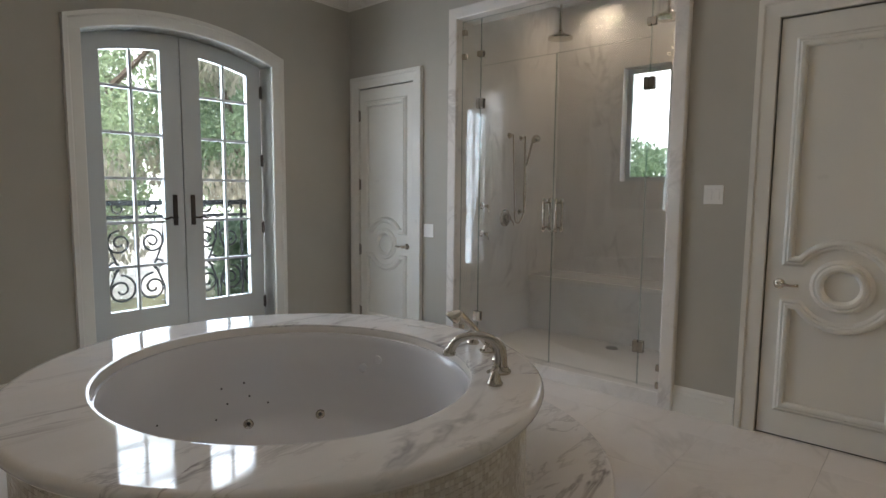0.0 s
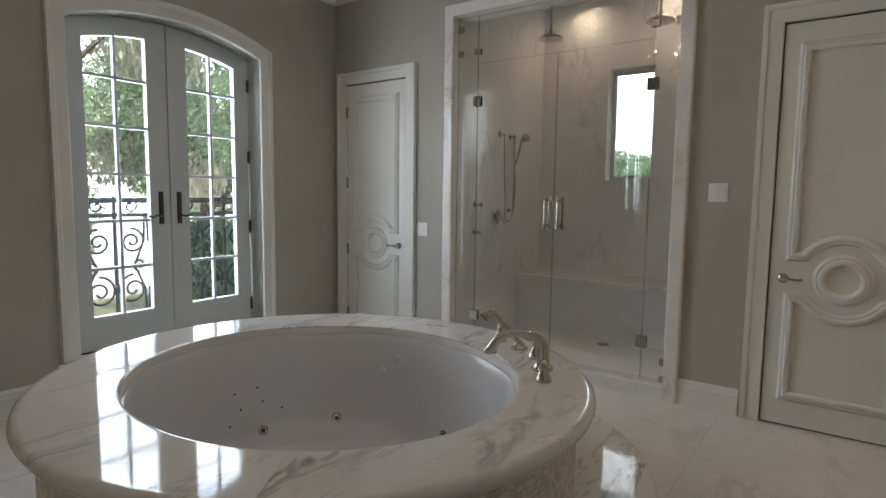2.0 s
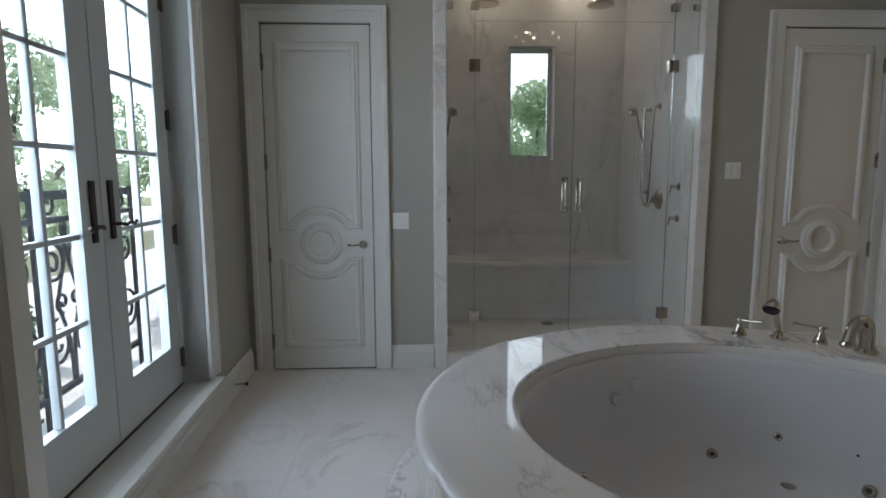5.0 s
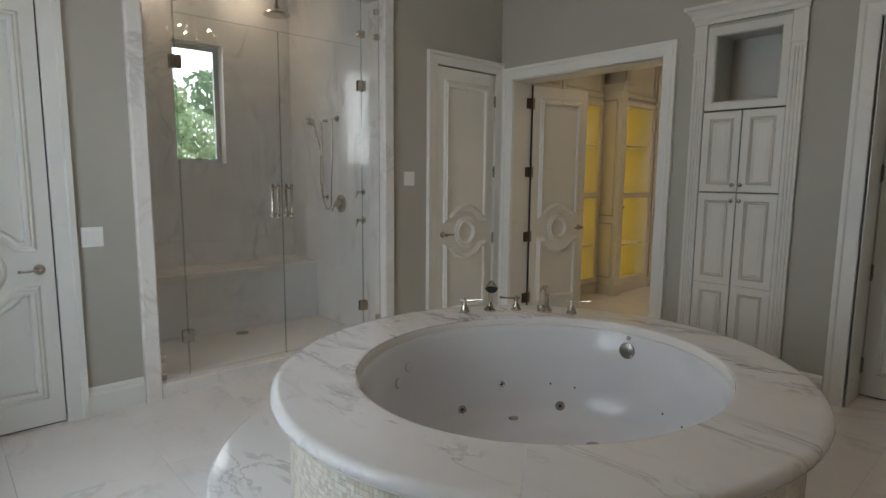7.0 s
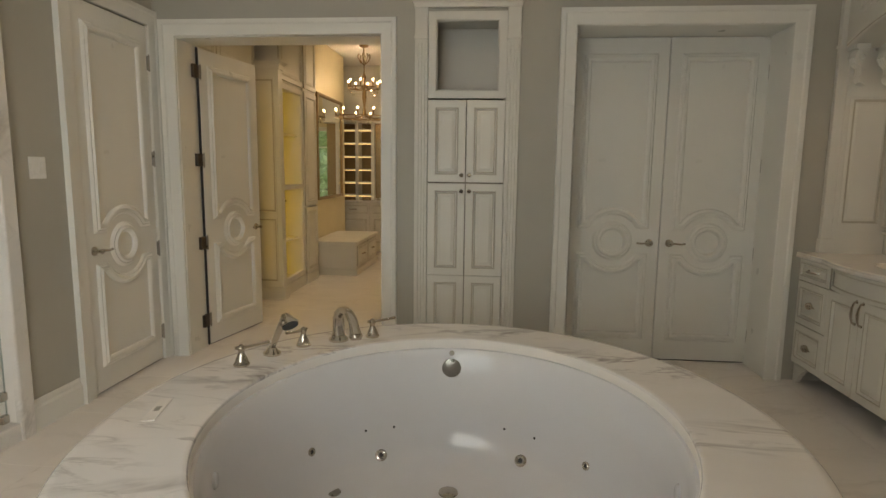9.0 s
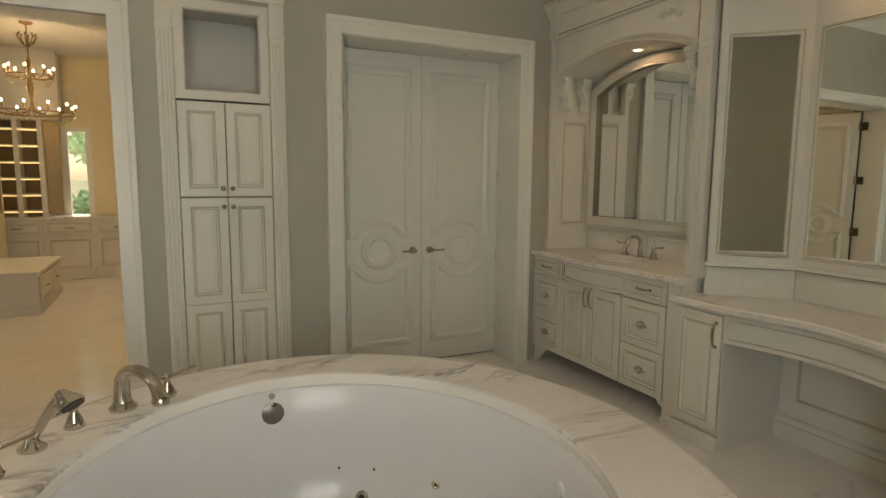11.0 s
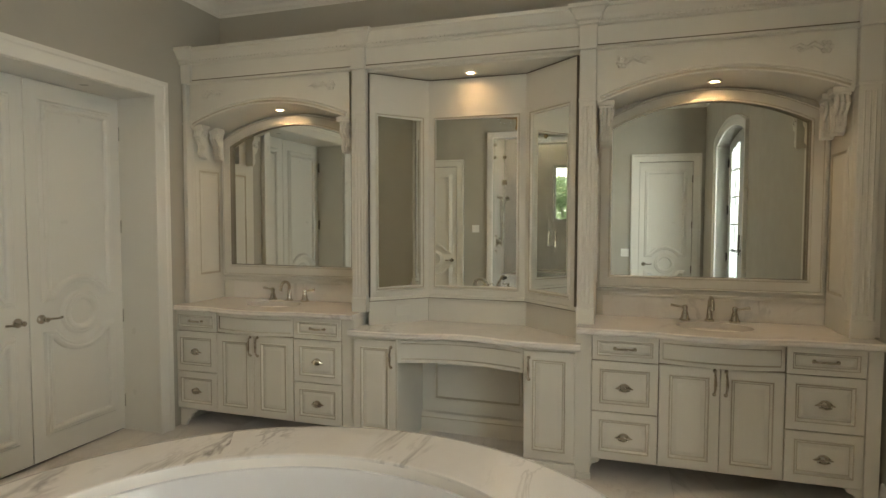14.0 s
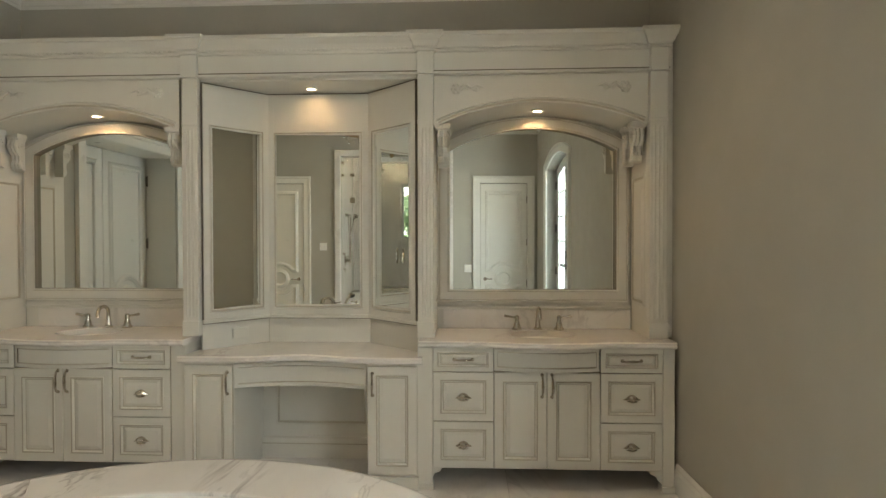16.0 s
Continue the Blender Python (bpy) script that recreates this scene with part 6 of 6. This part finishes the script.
for xa, xb in zip(posts, posts[1:]):
    c, w = (xa + xb) / 2, (xb - xa) / 2
    for s in (-1, 1):
        for cz, r, a0, sg in ((1.0, 0.125, 90, 1), (0.60, 0.15, 90, -1)):
            part("scroll", tube(bmesh.new(), spiral(c + s * 0.118, cz, r * 0.85, a0, 1.7, sg * s), 0.0095, 6), IRON, rail, smooth=True)
        part("scroll", tube(bmesh.new(), spiral(c + s * 0.06, 0.80, 0.055, -90, 1.3, s), 0.0085, 6), IRON, rail, smooth=True)
        part("bar", tube(bmesh.new(), [(c + s * 0.01, 0, 0.36), (c + s * 0.02, 0, 0.6), (c + s * 0.10, 0, 0.80), (c + s * 0.02, 0, 1.0), (c + s * 0.01, 0, 1.21)], 0.009, 6), IRON, rail)
        part("scroll", tube(bmesh.new(), spiral(c + s * 0.12, 1.287, 0.06, 90, 1.2, s), 0.0085, 6), IRON, rail)
west(structure("balcony_floor", bbox(-0.75, 1.1, -0.1, -0.26, 3.9, 0.18, 0), TRIM, "pale balcony ledge", "balcony"))

# ---- outdoors ----
GZ = -3.3
GRASS = paint("lawn", (0.15, 0.155, 0.075), 0.9, 0.3, 8, 0.3)
DRIVE = paint("pale_drive", (0.62, 0.60, 0.56), 0.85, 0.12, 30, 0.2)
BARK = paint("bark", (0.12, 0.095, 0.075), 0.9, 0.3, 18, 0.5)
bm = bmesh.new()
bmesh.ops.create_grid(bm, x_segments=2, y_segments=2, size=900, matrix=Matrix.Translation((0, 0, GZ)))
structure("ground", bm, GRASS, "green lawn reaching into the distance", "lawn")
bm = bbox(-16, -40, GZ - 0.1, -3.5, 60, GZ + 0.03, 0)
structure("road", bm, DRIVE, "wide pale concrete drive below the balcony", "driveway")
bm = bbox(-115, -60, GZ - 0.1, -22, 90, GZ + 0.03, 0)
structure("road", bm, DRIVE, "pale sunlit paved court beyond the lawn", "driveway")
# upright emissive sheets added far out to whiten the sky and its light
SKY_GLOW = glow("sky_glow", (0.93, 0.97, 1.0), 2.2)
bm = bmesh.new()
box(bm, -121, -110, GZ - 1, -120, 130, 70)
structure("backdrop", bm, SKY_GLOW, "glowing white sheet standing in for the sky beyond the trees", "sky")
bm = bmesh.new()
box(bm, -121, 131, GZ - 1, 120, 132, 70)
structure("backdrop", bm, SKY_GLOW, "glowing white sheet standing in for the sky beyond the trees", "sky")
LEAFA = leafy("leaf_bright", (0.19, 0.27, 0.16), (0.42, 0.52, 0.33))
LEAFB = leafy("leaf_deep", (0.09, 0.16, 0.10), (0.26, 0.36, 0.22))
MOSS = leafy("hanging_moss", (0.34, 0.33, 0.27), (0.5, 0.48, 0.40))
rng = np.random.default_rng(7)


def leaves(name, centres, radii, count, size, material, parent, droop=0.0):
    """A crown: small leaf blades strewn in uneven clumps."""
    n = len(centres)
    which = rng.integers(0, n, count)
    d = rng.normal(size=(count, 3))
    d /= np.linalg.norm(d, axis=1)[:, None]
    rad = np.array(radii)[which] * (0.35 + 0.65 * rng.random(count) ** 0.5)
    pos = np.array(centres)[which] + d * rad[:, None] * np.array([1, 1, 0.75])
    u = rng.normal(size=(count, 3))
    u[:, 2] -= droop
    u /= np.linalg.norm(u, axis=1)[:, None]
    v = np.cross(u, rng.normal(size=(count, 3)))
    v /= np.linalg.norm(v, axis=1)[:, None]
    s = size * (0.6 + 0.8 * rng.random(count))[:, None]
    a, b, c, e = pos - u * s, pos + v * s * 0.4, pos + u * s, pos - v * s * 0.4
    verts = np.stack([a, b, c, e], 1).reshape(-1, 3)
    faces = np.arange(count * 4).reshape(-1, 4)
    me = bpy.data.meshes.new(name)
    me.from_pydata(verts.tolist(), [], faces.tolist())
    me.materials.append(material)
    ob = new(name, me)
    ob.parent = parent
    ob["kind"] = "stuff"
    return ob


def tree(x, y, height, spread, material, label, count=9000, moss=False, size=0.16, low=0.35):
    root = thing("tree", label, "tree", pose(x, y, GZ))
    trunk_top = height * 0.45
    lean = rng.normal(size=2) * 0.04 * height
    bm = bmesh.new()
    tube(bm, [(0, 0, -0.1), (lean[0] * 0.3, lean[1] * 0.3, trunk_top * 0.5), (lean[0], lean[1], trunk_top)], [height * 0.035, height * 0.026, height * 0.018], 10)
    part("trunk", bm, BARK, root)
    centres, radii = [], []
    for k in range(13):
        a = k * 2.4 + rng.random()
        f = rng.random()
        z = height * (low + (0.97 - low) * (k + 0.5) / 13)
        r = spread * (0.35 + 0.6 * f) * math.sin(math.pi * min(0.25 + 0.75 * (1 - abs((k - 5) / 13)), 1) * 0.55)
        tip = (r * math.cos(a), r * math.sin(a), z)
        if k % 2 == 0:
            bm = bmesh.new()
            s = (lean[0] * 0.9, lean[1] * 0.9, min(trunk_top, z) * 0.92)
            mid = ((s[0] + tip[0]) / 2, (s[1] + tip[1]) / 2, (s[2] + tip[2]) / 2 + 0.3)
            tube(bm, [s, mid, tip], [height * 0.012, height * 0.008, height * 0.003], 6)
            part("limb", bm, BARK, root)
        centres.append(tip)
        radii.append(spread * (0.26 + 0.16 * rng.random()))
    leaves("crown", centres, radii, count, size, material, root)
    if moss:
        cs = [(c[0], c[1], c[2] - spread * 0.25) for c in centres[::2]]
        leaves("hanging_moss", cs, [q * 0.8 for q in radii[::2]], count // 4, size * 1.3, MOSS, root, 5.0)


tree(-10.5, 9.0, 10.0, 3.6, LEAFB, "leafy oak tree beyond the balcony", 26000, True, 0.075, 0.5)
tree(-9.5, 3.6, 10.5, 3.4, LEAFA, "bright green oak tree with hanging moss", 22000, True, 0.075, 0.55)
tree(-15, 12.5, 10, 4.5, LEAFB, "dark green tree beyond the drive", 20000, size=0.1, low=0.45)
tree(-17, 3.5, 9, 4.5, LEAFA, "bright green tree beyond the drive", 20000, True, 0.1, 0.45)
tree(-26, 8, 9, 5, LEAFB, "distant green leafy tree", 16000, size=0.15)
tree(-28, 20, 10, 6, LEAFA, "distant green leafy tree", 16000, size=0.15)
tree(-24, -3, 9, 5, LEAFA, "distant green leafy tree", 16000, size=0.15)
tree(-34, 1, 9, 6, LEAFB, "distant green leafy tree", 14000, size=0.16)
tree(-7.0, 12.0, 7.5, 2.6, LEAFA, "green garden tree near the house", 18000, size=0.07, low=0.45)
tree(4.4, 15.5, 6.7, 2.8, LEAFA, "green tree seen from the shower window", 24000, size=0.08)
tree(-2.2, 17.5, 6.0, 3.2, LEAFB, "green tree seen from the shower window", 20000, size=0.08)
tree(1.3, 18.0, 6.4, 2.6, LEAFA, "green tree seen from the shower window", 24000, size=0.09)
tree(9.0, 19, 7.5, 3.4, LEAFB, "green tree behind the house", 9000)
tree(17, 2.0, 7.5, 3.0, LEAFA, "green tree seen from the dressing room", 9000)
bush = thing("shrub", "tall evergreen shrub beside the balcony", "shrub", pose(-1.9, 3.9, GZ))
part("stem", tube(bmesh.new(), [(0, 0, -0.1), (0.05, 0, 2.0), (0, 0.05, 3.6)], [0.05, 0.04, 0.02], 8), BARK, bush)
leaves("crown", [(0, 0, 1.0 + 0.45 * k) for k in range(8)], [0.5 - 0.02 * k for k in range(8)], 9000, 0.06, LEAFB, bush)

# ---- pieces: floor tiles and mosaic ----
TS = 0.61
tile_me = {}


def tile_mesh(w, d, mat, z=0.0, h=0.012):
    key = (round(w, 3), round(d, 3), mat.name)
    if key not in tile_me:
        bm = bmesh.new()
        box(bm, 0, 0, -h, w, d, z)
        bmesh.ops.bevel(bm, geom=[e for e in bm.edges if all(v.co.z > z - 0.001 for v in e.verts)], offset=0.0006, segments=1, affect="EDGES")
        finish(bm)
        me = bpy.data.meshes.new("tile")
        bm.to_mesh(me)
        bm.free()
        me.materials.append(mat)
        tile_me[key] = me
    return tile_me[key]


def tile_floor(parent, x0, y0, x1, y1, size, mat, z=0.0, gap=0.0008):
    y = y0
    while y < y1 - 0.01:
        x = x0
        while x < x1 - 0.01:
            w, d = min(size, x1 - x) - gap, min(size, y1 - y) - gap
            ob = new("tile", tile_mesh(w, d, mat))
            ob.location = (x, y, z)
            ob.parent = parent
            x += size
        y += size


tile_floor(floor, -0.1, YS, XE + 0.33, YN + 0.11, TS, FLOOR)
tile_floor(dfl, XE + 0.33, 1.3, 10.5, 4.2, TS, FLOOR)


def mosaic():
    a, b = TA - 0.07, TB - 0.07
    n, rows, h = 330, 27, 0.0215
    verts, faces = [], []
    for r in range(rows):
        z0 = 0.012 + r * h
        for i in range(n):
            t0, t1 = 2 * math.pi * (i + 0.05) / n, 2 * math.pi * (i + 0.95) / n
            k = len(verts)
            j = 0.0025 + 0.001 * random.random()
            for t, z in ((t0, z0), (t1, z0), (t1, z0 + h * 0.9), (t0, z0 + h * 0.9)):
                verts.append((TX + (a + j) * math.cos(t), TY + (b + j) * math.sin(t), z))
            for t, z in ((t0, z0), (t1, z0), (t1, z0 + h * 0.9), (t0, z0 + h * 0.9)):
                verts.append((TX + a * math.cos(t), TY + b * math.sin(t), z))
            faces.append((k, k + 1, k + 2, k + 3))
            for q in range(4):
                faces.append((k + q, k + 4 + q, k + 4 + (q + 1) % 4, k + (q + 1) % 4))
    me = bpy.data.meshes.new("mosaic_tiles")
    me.from_pydata(verts, [], faces)
    m, nt, bs = material("mosaic_stone")
    gi = nt.nodes.new("ShaderNodeNewGeometry")
    link(nt, ramp(nt, gi.outputs["Random Per Island"], [(0.0, (0.60, 0.54, 0.44)), (1.0, (0.76, 0.72, 0.63))]), bs.inputs["Base Color"])
    bs.inputs["Roughness"].default_value = 0.25
    me.materials.append(m)
    ob = new("mosaic_tiles", me)
    ob.parent = tub
    ob["kind"] = "stuff"
    ob["label"] = "small cream mosaic tiles"


mosaic()
